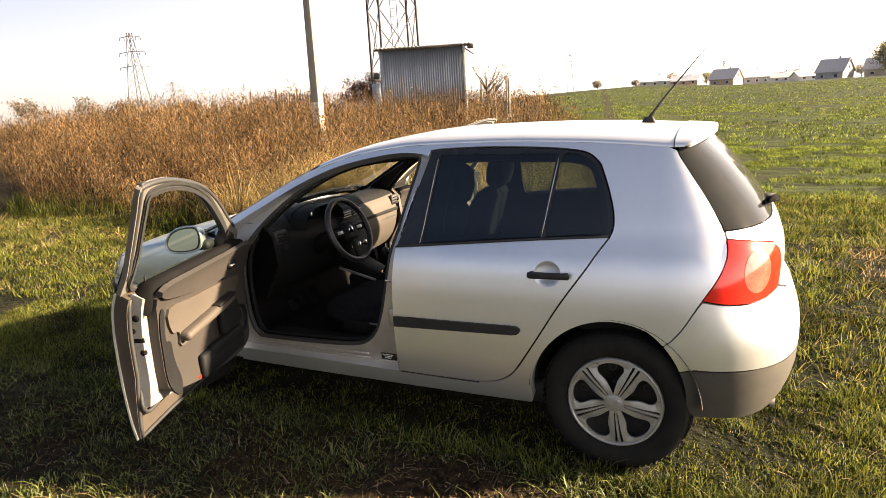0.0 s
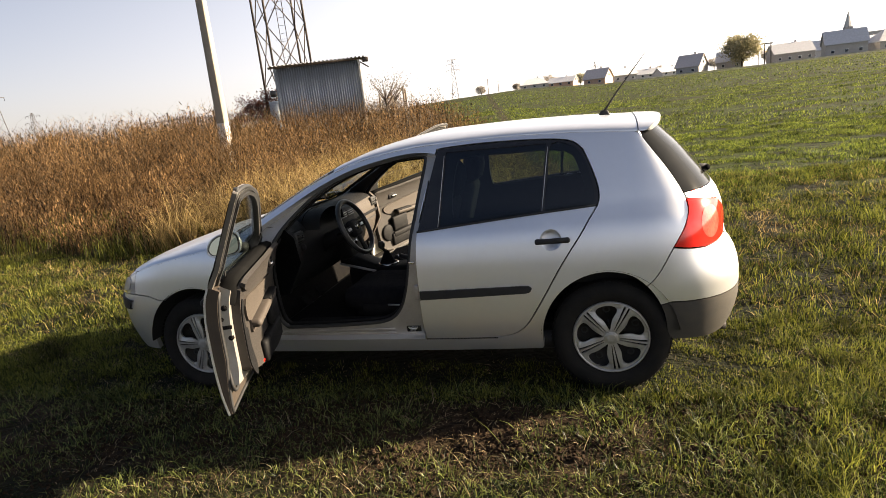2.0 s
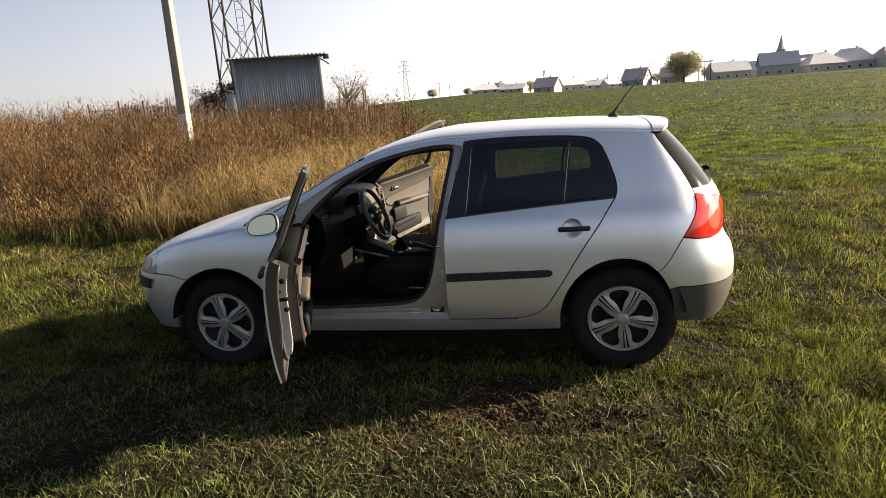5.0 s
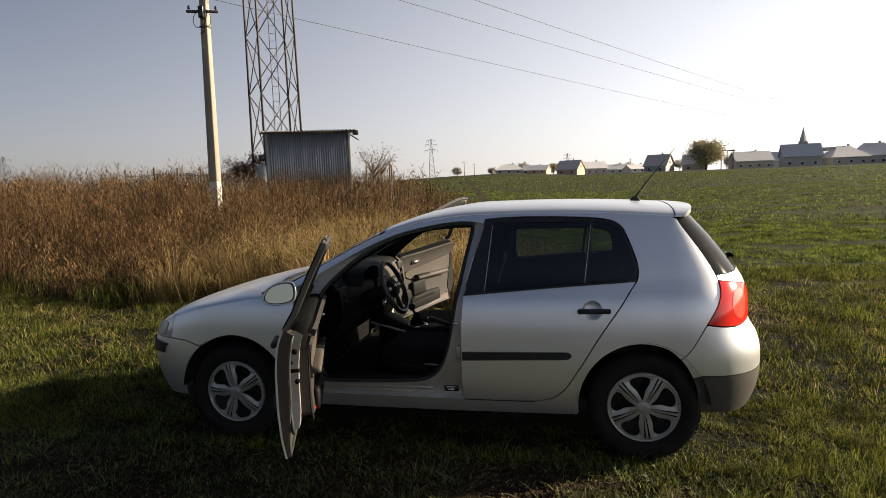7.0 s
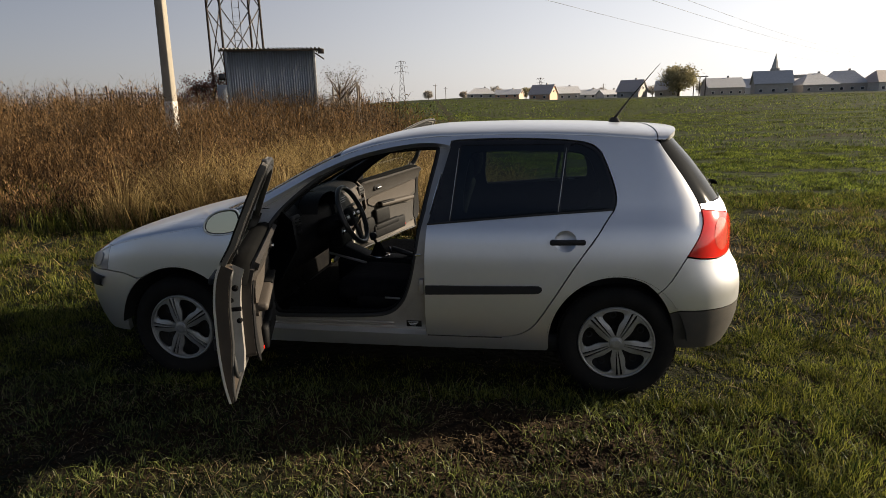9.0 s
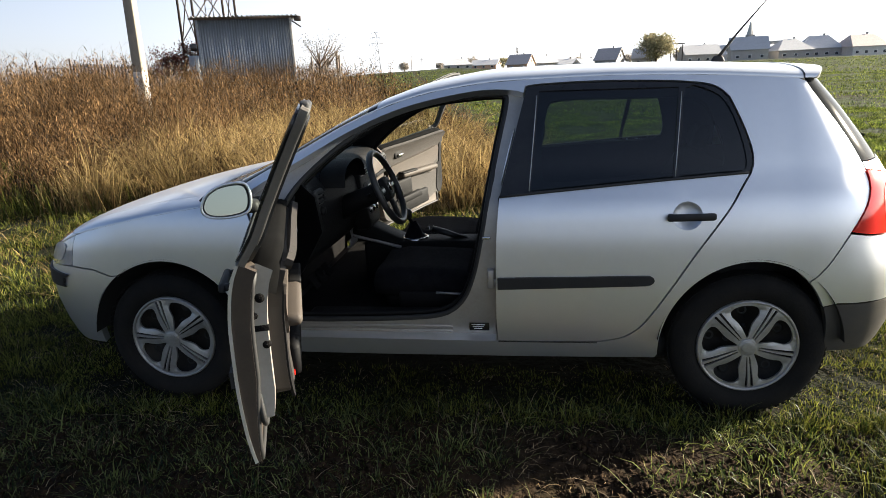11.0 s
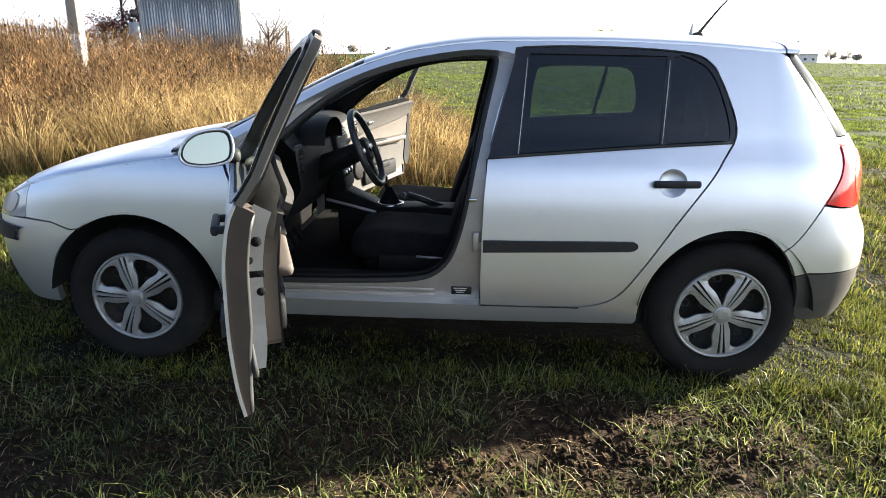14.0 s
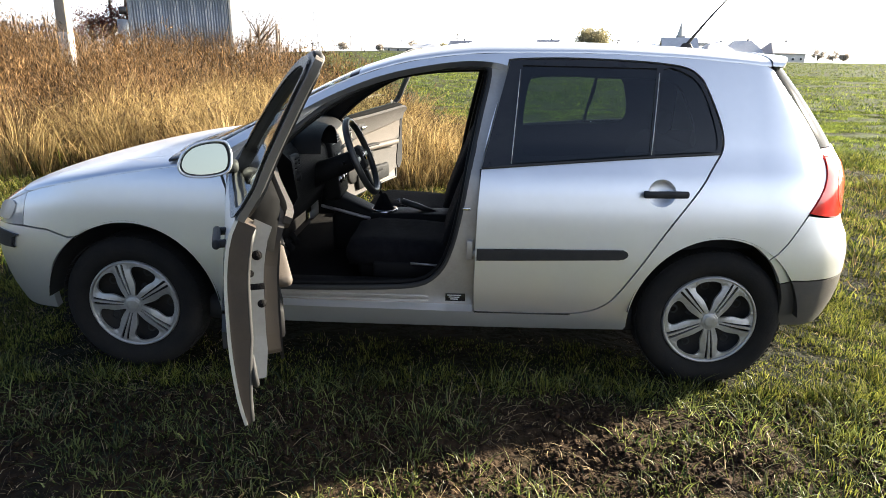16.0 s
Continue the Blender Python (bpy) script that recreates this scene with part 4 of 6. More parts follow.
dash = drawn("dashboard", top_profile, -.73, .73, DARKTRIM, car, bulge=.05, label="dark soft dashboard top")
drawn("dash_face", face_profile, -.73, .06, DARKTRIM, dash, bulge=.05)
drawn("dash_face", face_profile, .06, .73, BEIGE, dash, bulge=.05, label="beige passenger side of the dashboard")
drawn("dash_side", [(-1.0, .95), (-.62, 1.02), (-.56, .96), (-.54, .80), (-.66, .60), (-.95, .55)], -.735, -.70, DARKTRIM, dash)
drawn("dash_side", [(-1.0, .95), (-.62, 1.02), (-.56, .96), (-.54, .80), (-.66, .60), (-.95, .55)], .70, .735, BEIGE, dash)
part("glovebox_gap", box((.008, .52, .008), (-.545, .36, .835), .002), SEAL, dash)
part("trim_strip", box((.012, .55, .022), (-.533, .36, .885), .004), DARKTRIM, dash)
# instrument hood
bm = bmesh.new()
ring = []
for j in range(9):
    a = math.pi * j / 8
    ring.append((-.345 + .20 * math.cos(a), .965 + .115 * math.sin(a) ** .7 if 0 < j < 8 else .965))
vv, ff = [], []
for x, s_ in ((-.80, .55), (-.66, .92), (-.52, 1.0), (-.475, .98)):
    vv += [(x, -.345 + (y + .345) * s_, .965 + (z - .965) * s_) for y, z in ring]
for i in range(3):
    ff += [(9 * i + j, 9 * i + j + 1, 9 * i + j + 10, 9 * i + j + 9) for j in range(8)]
hood = link_mesh("instrument_hood", vv, ff, DARKTRIM, dash)
link_mesh("instrument_panel", [(-.60, y, z) for y, z in ring], [tuple(range(9))], GLOSSY, dash)
for y in (-.42, -.27):
    part("dial", lathe([(.05, .004), (.058, .004), (.06, -.006)], 28, "X", (-.592, y, 1.005)), CHROME, hood)
    part("dial_face", lathe([(.001, 0), (.05, 0)], 28, "X", (-.594, y, 1.005)), SEAL, hood)
# vents
for y, z, w in ((-.66, .945, .11), (.66, .945, .11)):
    vent = part("air_vent", box((.03, w, .075), (-.57, y, z), .014), SEAL, dash)
    for j in range(3):
        part("vent_blade", box((.012, w - .03, .004), (-.552, y, z - .02 + .02 * j), .001), DARKTRIM, vent)
    part("vent_wheel", lathe([(.001, .003), (.011, .003), (.012, -.006)], 14, "X", (-.552, y + .03, z)), DARKTRIM, vent)
part("light_switch", lathe([(.001, .018), (.018, .016), (.022, 0)], 20, "X", (-.565, -.635, .875)), DARKTRIM, dash)
# centre stack with vents, radio, knobs
stack = part("dashboard_centre", box((.10, .27, .36), (-.545, 0, .83), .03, (0, -10, 0), seg=3), DARKTRIM, car, "dark centre stack with silver vents and radio")
for z_ in (.925, .81):
    part("button_panel", box((.014, .21, .030), (-.500 - .02 * (z_ > .9), 0, z_), .006, (0, -10, 0)), RIM, stack, "silver button panel")
for y in (-.058, .058):
    vent = part("air_vent", box((.02, .10, .055), (-.525, y, .965), .01, (0, -10, 0)), SEAL, stack)
    for j in range(3):
        part("vent_blade", box((.01, .09, .004), (-.514, y, .95 + .015 * j), .001), RIM, vent)
part("radio", box((.02, .19, .085), (-.507, 0, .865), .006, (0, -10, 0)), DARKTRIM, stack)
part("radio_screen", box((.006, .09, .03), (-.495, 0, .878), .002, (0, -10, 0)), GLOSSY, stack)
for y in (-.07, 0, .07):
    part("knob", lathe([(.001, .02), (.017, .018), (.02, 0)], 20, "X", (-.49, y, .755)), CHROME, stack)
# steering wheel, built flat and turned to its rake
sw_m = Matrix.Translation((-.315, -.345, .93)) @ pose(0, 0, 0, 0, 68, 0)
ringpts = [(.184 * math.cos(2 * math.pi * i / 40), .184 * math.sin(2 * math.pi * i / 40), 0) for i in range(40)]
wheel_ring = tube("steering_wheel", ringpts, .0165, GLOSSY2, car, 12, "black leather steering wheel", closed=True)
wheel_ring.matrix_basis = sw_m
bm = box((.12, .125, .05), (.004, 0, -.012), .03, seg=4)
part("airbag_cover", bm, DARKTRIM, wheel_ring)
part("badge", lathe([(.001, .004), (.02, .003), (.023, -.006)], 24, "Z", (0, 0, .014)), CHROME, wheel_ring, "round chrome badge")
for a in (90, -90, 0):
    o = part("spoke", box((.14, .042 if a else .05, .016), (.115, 0, -.008), .007), DARKTRIM, wheel_ring)
    o.matrix_basis = pose(0, 0, 0, 0, 0, a)
for a in (90, -90):
    o = part("spoke_trim", box((.05, .020, .006), (.10, 0, .004), .003), RIM, wheel_ring)
    o.matrix_basis = pose(0, 0, 0, 0, 0, a)
tube("steering_column", [(-.33, -.345, .925), (-.60, -.345, .81)], [.045, .06], DARKTRIM, car, 12)
for k in (-1, 1):
    tube("column_stalk", [(-.40, -.345, .895), (-.385, -.345 + k * .16, .915)], [.008, .010], DARKTRIM, car, 8)
# console, gear lever, handbrake
console = part("centre_console", box((.72, .20, .24), (-.17, 0, .46), .03, seg=3), DARKTRIM, car)
part("console_ramp", box((.30, .18, .10), (-.45, 0, .60), .03, (0, 25, 0)), DARKTRIM, console)
part("console_edge", box((.28, .014, .018), (-.45, -.10, .585), .006, (0, 14, 0)), RIM, console)
part("gear_bezel", lathe([(.062, 0), (.066, .008), (.074, .006), (.076, -.004)], 32, "Z", (-.25, 0, .582)), CHROME, console, "chrome ring round the gear lever")
part("gaiter", lathe([(.062, 0), (.045, .03), (.026, .07), (.015, .09)], 20, "Z", (-.255, 0, .582)), CLOTH, console)
tube("gear_stick", [(-.262, 0, .66), (-.285, 0, .70)], .010, DARKTRIM, console, 10)
part("gear_knob", lathe([(.001, .055), (.018, .052), (.026, .036), (.024, .014), (.014, 0)], 20, "Z", (-.288, 0, .69)), GLOSSY2, console)
tube("handbrake", [(.05, -.01, .565), (-.06, -.01, .605), (-.15, -.01, .632)], [.014, .017, .019], GLOSSY2, console, 12, "black handbrake lever")
part("handbrake_button", lathe([(.001, -.012), (.009, -.010), (.010, 0)], 12, "X", (-.165, -.01, .636)), CHROME, console)
for y in (-.46, -.36, -.25):
    part("pedal", box((.015, .06, .075), (-.70, y, .47), .006, (0, -35, 0)), CARPET, car)


def cushion(name, stations, mat, parent, label=""):
    """A padded body through rounded sections: (centre, half width, half thickness, tilt in degrees) along its length."""
    v, f, n = [], [], 20
    for (c, w, h, tilt) in stations:
        for i in range(n):
            a = 2 * math.pi * i / n
            ca, sa = math.cos(a), math.sin(a)
            e = 0.55
            y = w * math.copysign(abs(ca) ** e, ca)
            u = h * math.copysign(abs(sa) ** e, sa)
            dip = 0.22 * h * math.cos(min(1.0, abs(y) / (w * .8)) * math.pi / 2) if sa > 0 else 0
            u -= dip
            t = radians(tilt)
            v.append((c[0] + u * math.sin(t), c[1] + y, c[2] + u * math.cos(t)))
    m = len(stations)
    for j in range(m - 1):
        f += [(j * n + i, j * n + (i + 1) % n, (j + 1) * n + (i + 1) % n, (j + 1) * n + i) for i in range(n)]
    f += [tuple(range(n))[::-1], tuple(range((m - 1) * n, m * n))]
    return link_mesh(name, v, f, mat, parent, label=label)


def seat(y, dx):
    s = cushion("front_seat", [((x + dx, y, z), w, h, 0) for x, z, w, h in ((-.37, .49, .18, .03), (-.35, .50, .235, .07), (-.25, .505, .25, .085), (-.05, .495, .255, .088), (.12, .485, .255, .085), (.2, .48, .24, .06))], CLOTH, car, "black cloth front seat")
    cushion("seat_back", [((x + dx, y, z), w, h, -72) for x, z, w, h in ((.14, .50, .22, .07), (.18, .60, .255, .085), (.24, .78, .255, .08), (.30, .95, .24, .07), (.345, 1.05, .21, .06), (.36, 1.085, .17, .03))], CLOTH, s)
    cushion("headrest", [((x + dx, y, z), w, h, -75) for x, z, w, h in ((.375, 1.09, .09, .03), (.385, 1.12, .13, .055), (.400, 1.19, .145, .062), (.412, 1.265, .135, .05), (.416, 1.295, .10, .022))], CLOTH, s)
    for j in (-.05, .05):
        tube("headrest_post", [(.345 + dx, y + j, 1.05), (.385 + dx, y + j, 1.13)], .006, CHROME, s, 8)
    part("seat_base", box((.50, .42, .10), (-.06 + dx, y, .42), .03), DARKTRIM, s)
    k = -1 if y < 0 else 1
    part("seat_side_trim", box((.42, .03, .09), (-.02 + dx, y + k * .245, .43), .012), DARKTRIM, s)
    tube("seat_lever", [(-.05 + dx, y + k * .265, .475), (.10 + dx, y + k * .265, .468)], .006, RIM, s, 8)
    return s


seat(-.365, 0.0)
seat(.365, -.02)
bench = cushion("rear_seat", [((x, 0, z), w, h, 0) for x, z, w, h in ((.70, .48, .55, .03), (.73, .50, .60, .07), (.85, .50, .62, .085), (1.15, .48, .62, .08), (1.22, .47, .6, .05))], CLOTH, car, "black cloth rear bench")
cushion("bench_back", [((x, 0, z), w, h, -68) for x, z, w, h in ((1.12, .50, .58, .06), (1.16, .62, .62, .075), (1.25, .85, .62, .07), (1.31, .97, .60, .05), (1.325, 1.0, .56, .02))], CLOTH, bench)
for y in (-.36, .36):
    cushion("rear_headrest", [((x, y, z), w, h, -72) for x, z, w, h in ((1.32, 1.0, .07, .02), (1.325, 1.02, .10, .04), (1.345, 1.09, .11, .045), (1.36, 1.13, .08, .02))], CLOTH, bench)
part("parcel_shelf", box((.42, 1.15, .02), (1.56, 0, .985), .006), CARPET, car)
part("boot_wall", box((.04, 1.2, .5), (1.75, 0, .72), .02), CARPET, car)
part("rear_mirror", box((.03, .22, .055), (-.34, 0, 1.315), .015), DARKTRIM, car)


# ---- land ----
def land_material():
    """Turf, bare soil, straw litter and crop rows, laid out by place with ragged borders."""
    m = bpy.data.materials.new("land")
    m.use_nodes = True
    n, l = m.node_tree.nodes, m.node_tree.links
    b = n["Principled BSDF"]
    b.inputs["Roughness"].default_value, b.inputs["Specular IOR Level"].default_value = 1.0, 0.1
    geo = n.new("ShaderNodeNewGeometry")
    sep = n.new("ShaderNodeSeparateXYZ")
    l.new(geo.outputs["Position"], sep.inputs[0])

    def noise_tex(scale, detail=5, stretch=None):
        t = n.new("ShaderNodeTexNoise")
        t.inputs["Scale"].default_value, t.inputs["Detail"].default_value = scale, detail
        src = geo.outputs["Position"]
        if stretch:
            mp = n.new("ShaderNodeMapping")
            mp.inputs["Scale"].default_value, mp.inputs["Rotation"].default_value = stretch, (0, 0, radians(-8))
            l.new(src, mp.inputs[0])
            src = mp.outputs[0]
        l.new(src, t.inputs["Vector"])
        return t.outputs[0]

    def math_node(op, a, c, clamp=False):
        q = n.new("ShaderNodeMath")
        q.operation, q.use_clamp = op, clamp
        for i, v in enumerate((a, c)):
            if isinstance(v, (int, float)):
                q.inputs[i].default_value = v
            else:
                l.new(v, q.inputs[i])
        return q.outputs[0]

    def mix(fac, a, c):
        q = n.new("ShaderNodeMix")
        q.data_type = "RGBA"
        l.new(fac, q.inputs[0])
        for sock, v in ((q.inputs[6], a), (q.inputs[7], c)):
            if isinstance(v, tuple):
                sock.default_value = (*v, 1)
            else:
                l.new(v, sock)
        return q.outputs[2]

    def step_up(v, lo, hi):
        q = n.new("ShaderNodeMapRange")
        q.inputs[1].default_value, q.inputs[2].default_value = lo, hi
        l.new(v, q.inputs[0])
        return q.outputs[0]

    # turf, and soil less so, is darkened for shade between the grass blades
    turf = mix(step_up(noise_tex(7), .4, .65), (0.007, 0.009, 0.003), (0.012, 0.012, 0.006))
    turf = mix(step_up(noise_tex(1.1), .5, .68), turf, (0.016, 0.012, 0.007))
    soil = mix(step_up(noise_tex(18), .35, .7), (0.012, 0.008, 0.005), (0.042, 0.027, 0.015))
    crop = mix(step_up(noise_tex(2.6, 7, (.5, 1.3, 1)), .38, .62), (0.036, 0.050, 0.010), (0.012, 0.013, 0.006))
    crop = mix(step_up(noise_tex(.35, 6, (.4, 1.8, 1)), .56, .68), crop, (0.026, 0.019, 0.012))
    straw = mix(step_up(noise_tex(5), .4, .65), (0.055, 0.038, 0.018), (0.028, 0.020, 0.010))
    strip = math_node("ADD", math_node("ADD", sep.outputs[0], math_node("MULTIPLY", sep.outputs[1], .19)), math_node("MULTIPLY", noise_tex(.8), .7))
    strip = math_node("ABSOLUTE", math_node("ADD", strip, -2.05), 0)
    crop = mix(math_node("MULTIPLY", step_up(strip, .60, .15), step_up(noise_tex(2.7), .38, .58)), crop, soil)
    # ruts: a soil strip beside the car
    yy = math_node("ADD", sep.outputs[1], math_node("MULTIPLY", noise_tex(1.3, 3), 1.1))
    d = math_node("ABSOLUTE", math_node("ADD", yy, .88), 0)
    rut = math_node("MULTIPLY", step_up(d, .62, .25), step_up(noise_tex(2.6), .30, .46))
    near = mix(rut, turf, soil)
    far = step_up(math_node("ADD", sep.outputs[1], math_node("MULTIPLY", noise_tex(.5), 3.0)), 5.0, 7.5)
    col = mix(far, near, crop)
    edge = math_node("ADD", math_node("ADD", sep.outputs[0], math_node("MULTIPLY", sep.outputs[1], .30)), math_node("MULTIPLY", noise_tex(.7), 1.5))
    weedy = math_node("MULTIPLY", step_up(edge, 3.2, 2.2), step_up(sep.outputs[1], 3.2, 4.2))
    col = mix(weedy, col, straw)
    l.new(col, b.inputs["Base Color"])
    bump = n.new("ShaderNodeBump")
    bump.inputs["Strength"].default_value, bump.inputs["Distance"].default_value = 0.9, 0.05
    l.new(math_node("ADD", noise_tex(26, 8), math_node("MULTIPLY", noise_tex(5, 4), 2.5)), bump.inputs["Height"])
    l.new(bump.outputs[0], b.inputs["Normal"])
    return m


def axis(lo, hi, near):
    out = [0.0]
    for end, sign in ((hi, 1), (lo, -1)):
        x, step, side = 0.0, near, []
        while abs(x) < abs(end):
            if abs(x) > 5:
                step = min(90.0, step * 1.13)
            x += sign * step
            side.append(x if abs(x) < abs(end) else end)
        out = out + side if sign > 0 else side[::-1] + out
    return out


gx, gy = axis(-2200, 2200, .07), axis(-900, 2600, .07)
nx = len(gx)
gv = [(x, y, ground_z(x, y)) for y in gy for x in gx]
gf = [(j * nx + i, j * nx + i + 1, (j + 1) * nx + i + 1, (j + 1) * nx + i) for j in range(len(gy) - 1) for i in range(nx - 1)]
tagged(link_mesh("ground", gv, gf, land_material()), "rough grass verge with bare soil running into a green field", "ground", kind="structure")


# ---- grass and weeds ----
def big_mesh(name, verts, sizes, idx, mat, smooth=False):
    me = bpy.data.meshes.new(name)
    me.vertices.add(len(verts))
    me.vertices.foreach_set("co", np.asarray(verts, np.float32).ravel())
    me.loops.add(len(idx))
    me.loops.foreach_set("vertex_index", np.asarray(idx, np.int32))
    me.polygons.add(len(sizes))
    starts = np.concatenate([[0], np.cumsum(sizes)[:-1]]).astype(np.int32)
    me.polygons.foreach_set("loop_start", starts)
    me.materials.append(mat)
    me.update(calc_edges=True)
    me.validate()
    return new(name, me)


def blades(roots, height, width, lean, droop, rng, bend=None):
    """Bent tapering blades: five points and two faces each."""
    n = len(roots)
    az, face = rng.uniform(0, 2 * np.pi, n), rng.uniform(0, 2 * np.pi, n)
    out = np.stack([np.cos(az), np.sin(az), 0 * az], 1) * (lean * rng.uniform(.3, 1.2, n))[:, None]
    if bend is not None:
        out += bend
    side = np.stack([np.cos(face), np.sin(face), 0 * face], 1) * (width / 2)[:, None]
    up = np.array([0, 0, 1.0])
    mid = roots + out * (height * .45)[:, None] + up * (height * .58)[:, None]
    tip = roots + out * (height * 1.15)[:, None] + up * (height * (1 - droop * rng.uniform(0, 1, n)))[:, None]
    v = np.stack([roots - side, roots + side, mid + side * .75, mid - side * .75, tip], 1).reshape(-1, 3)
    base = (np.arange(n) * 5)[:, None]
    idx = np.concatenate([base + [0, 1, 2, 3], base + [3, 2, 4]], 1).ravel()
    sizes = np.tile([4, 3], n)
    return v, sizes, idx


def joined(parts):
    off, vs, ss, ii = 0, [], [], []
    for v, s, i in parts:
        vs.append(v), ss.append(s), ii.append(i + off)
        off += len(v)
    return np.concatenate(vs), np.concatenate(ss), np.concatenate(ii)


def patch(x, y, scale, z=0.0):
    s = np.broadcast_to(scale, np.shape(x))
    return np.array([noise.noise((a * c, b * c, z)) for a, b, c in zip(x, y, s)])


def scatter(rng, n, x0, x1, y0, y1, keep):
    x, y = rng.uniform(x0, x1, n), rng.uniform(y0, y1, n)
    k = keep(x, y)
    x, y = x[k], y[k]
    return x, y, np.stack([x, y, [ground_z(a, b) for a, b in zip(x, y)]], 1) - (0, 0, .006)


def in_weeds(x, y):
    """Where the tall dry weeds stand: left of a line that runs away behind the car."""
    return (x + .30 * y + .5 * np.sin(y * 1.7) < 2.0) & (y > 3.75 + .35 * np.sin(x * 1.3) + .46 * np.maximum(0, -x - 9.0))


TURF = foliage("green_grass", (0.009, 0.021, 0.003), (0.182, 0.187, 0.034), through=.45, patchy=(.3, 1.5), patch_scale=2.4, gloss=.012, rough=.5)
SWARD = foliage("long_grass_blades", (0.014, 0.030, 0.006), (0.185, 0.205, 0.055), through=.45, patchy=(.4, 1.35), patch_scale=3.0, gloss=.022, rough=.45)
STRAW = foliage("dry_grass", (0.42, 0.305, 0.13), (0.085, 0.054, 0.022), through=.35, patchy=(.45, 1.4), patch_scale=1.2)
LITTER = foliage("straw_litter", (0.40, 0.30, 0.17), (0.05, 0.034, 0.018), gloss=.03, rough=.5, through=.2, patchy=(.5, 1.3), patch_scale=2.0)
WEEDS = foliage("dry_weeds", (0.185, 0.110, 0.046), (0.015, 0.010, 0.006), through=.25, patchy=(.2, 1.6), patch_scale=.6)
SHOOTS = foliage("crop_shoots", (0.020, 0.040, 0.005), (0.175, 0.202, 0.036), through=.45, patchy=(.14, 1.8), patch_scale=1.9)


def verge(seed, n, box_, tall, wide, mat, name, label, thin=0.0, lean=.55, per=14, spread=.022, longest=1.9):
    """Grass in tufts: the blades of each lean away from its middle."""
    rng = np.random.default_rng(seed)

    def keep(x, y):
        p = patch(x, y, .9, seed) + .9 * patch(x, y, 3.2, seed + 5)
        rut = sum(np.exp(-((y - c + .05 * np.sin(x * 3.1 + c)) / .085) ** 2) for c in (-1.12, -1.46)) * np.clip((x + .3) / .6, 0, 1) * (.50 + .35 * np.sin(x * 4.3 + y * 3.1))
        under = (np.abs(x) < 1.6) & (np.abs(y) < .45)
        return (p - rut > thin + rng.uniform(-.25, .25, len(x))) & ~under & ~in_weeds(x, y)
    x, y, r = scatter(rng, n // per, *box_, keep)
    k = np.ones(len(x), bool)
    # crushed under the tyres
    for cx in (WHEEL_F, WHEEL_R):
        for cy in (-.742, .742):
            k &= ~((np.abs(x - cx) < .19) & (np.abs(y - cy) < .12))
    c = r[k]
    # the near verge thins out towards its borders
    if -8 < box_[2] < 0:
        e = np.clip((c[:, 0] - box_[1] + 1.0) / 1.0, 0, 1) + np.clip((-2.3 - c[:, 1]) / .7, 0, 1) + (np.clip((box_[0] + .5 - c[:, 0]) / .5, 0, 1) * .5 if box_[0] > 0 else 0)
        c[:, :2] += np.random.default_rng(seed + 50).normal(0, .42, (len(c), 2)) * e[:, None]
    size = rng.gamma(3.0, 1 / 3.0, len(c)).clip(.35, longest) * (1 + .5 * patch(c[:, 0], c[:, 1], 1.4, seed + 2) + .6 * patch(c[:, 0], c[:, 1], 4.5, seed + 9)).clip(.3, 2)
    size = np.where((np.abs(c[:, 0]) < 2.0) & (np.abs(c[:, 1]) < .84), size * .6, size)
    i = np.repeat(np.arange(len(c)), rng.integers(per // 2, per * 3 // 2, len(c)))
    off = rng.normal(0, 1, (len(i), 2)) * (spread * np.sqrt(size[i]))[:, None]
    roots = c[i] + np.c_[off, np.zeros(len(i))]
    bend = np.c_[off / (spread * 1.2), np.zeros(len(i))] * lean * rng.uniform(.3, 1.0, (len(i), 1))
    h = tall * size[i] * rng.uniform(.45, 1.2, len(i))
    o = big_mesh(name, *blades(roots, h, wide * rng.uniform(.6, 1.4, len(i)), .25 * np.ones(len(i)), .45, rng, bend), mat)
    return tagged(o, label, "grass", kind="stuff")


verge(11, 190000, (-4.2, 4.8, -.98, .2), .042, .0034, TURF, "grass", "short green grass of the verge in uneven tufts", -.50)
verge(16, 150000, (1.55, 4.8, -2.9, -.98), .050, .0038, TURF, "grass", "short green grass of the verge in uneven tufts", -.30)
verge(17, 115000, (-4.2, 4.8, -3.0, -.86), .050, .0046, SWARD, "grass", "thin long green grass blades on dark soil", -.50, lean=1.0, per=5, spread=.020, longest=1.35)
verge(12, 62000, (-4.2, 4.8, -3.0, .2), .032, .0030, LITTER, "dead_grass", "dead straw-coloured grass lying between the green", -.45, lean=2.1, per=3, spread=.04, longest=1.3)
verge(15, 130000, (-9, 9, -8.5, -3.0), .055, .0055, TURF, "grass", "short green grass of the verge in uneven tufts", -.40)
verge(13, 400000, (-12, 10, .2, 6.8), .070, .0060, TURF, "grass", "green grass beyond the car", -.42, per=13, spread=.034)
verge(14, 70000, (-11, 10, .2, 6.5), .07, .006, STRAW, "dead_grass", "dead straw-coloured grass lying between the green", -.15, lean=1.5, per=5, spread=.045)

rng = np.random.default_rng(21)


def field_keep(x, y):
    return (.7 * patch(x * .5 + y * .1, y * 2.2, .35, 4) + .9 * patch(x * .6, y, np.where(y < 18, 1.5, .7), 6) + .5 * patch(x, y, 4.0, 8) > -.08 + rng.uniform(-.2, .2, len(x))) & ~in_weeds(x, y) & (np.abs(x + .19 * y - 1.7) > rng.uniform(.0, .7, len(x)))


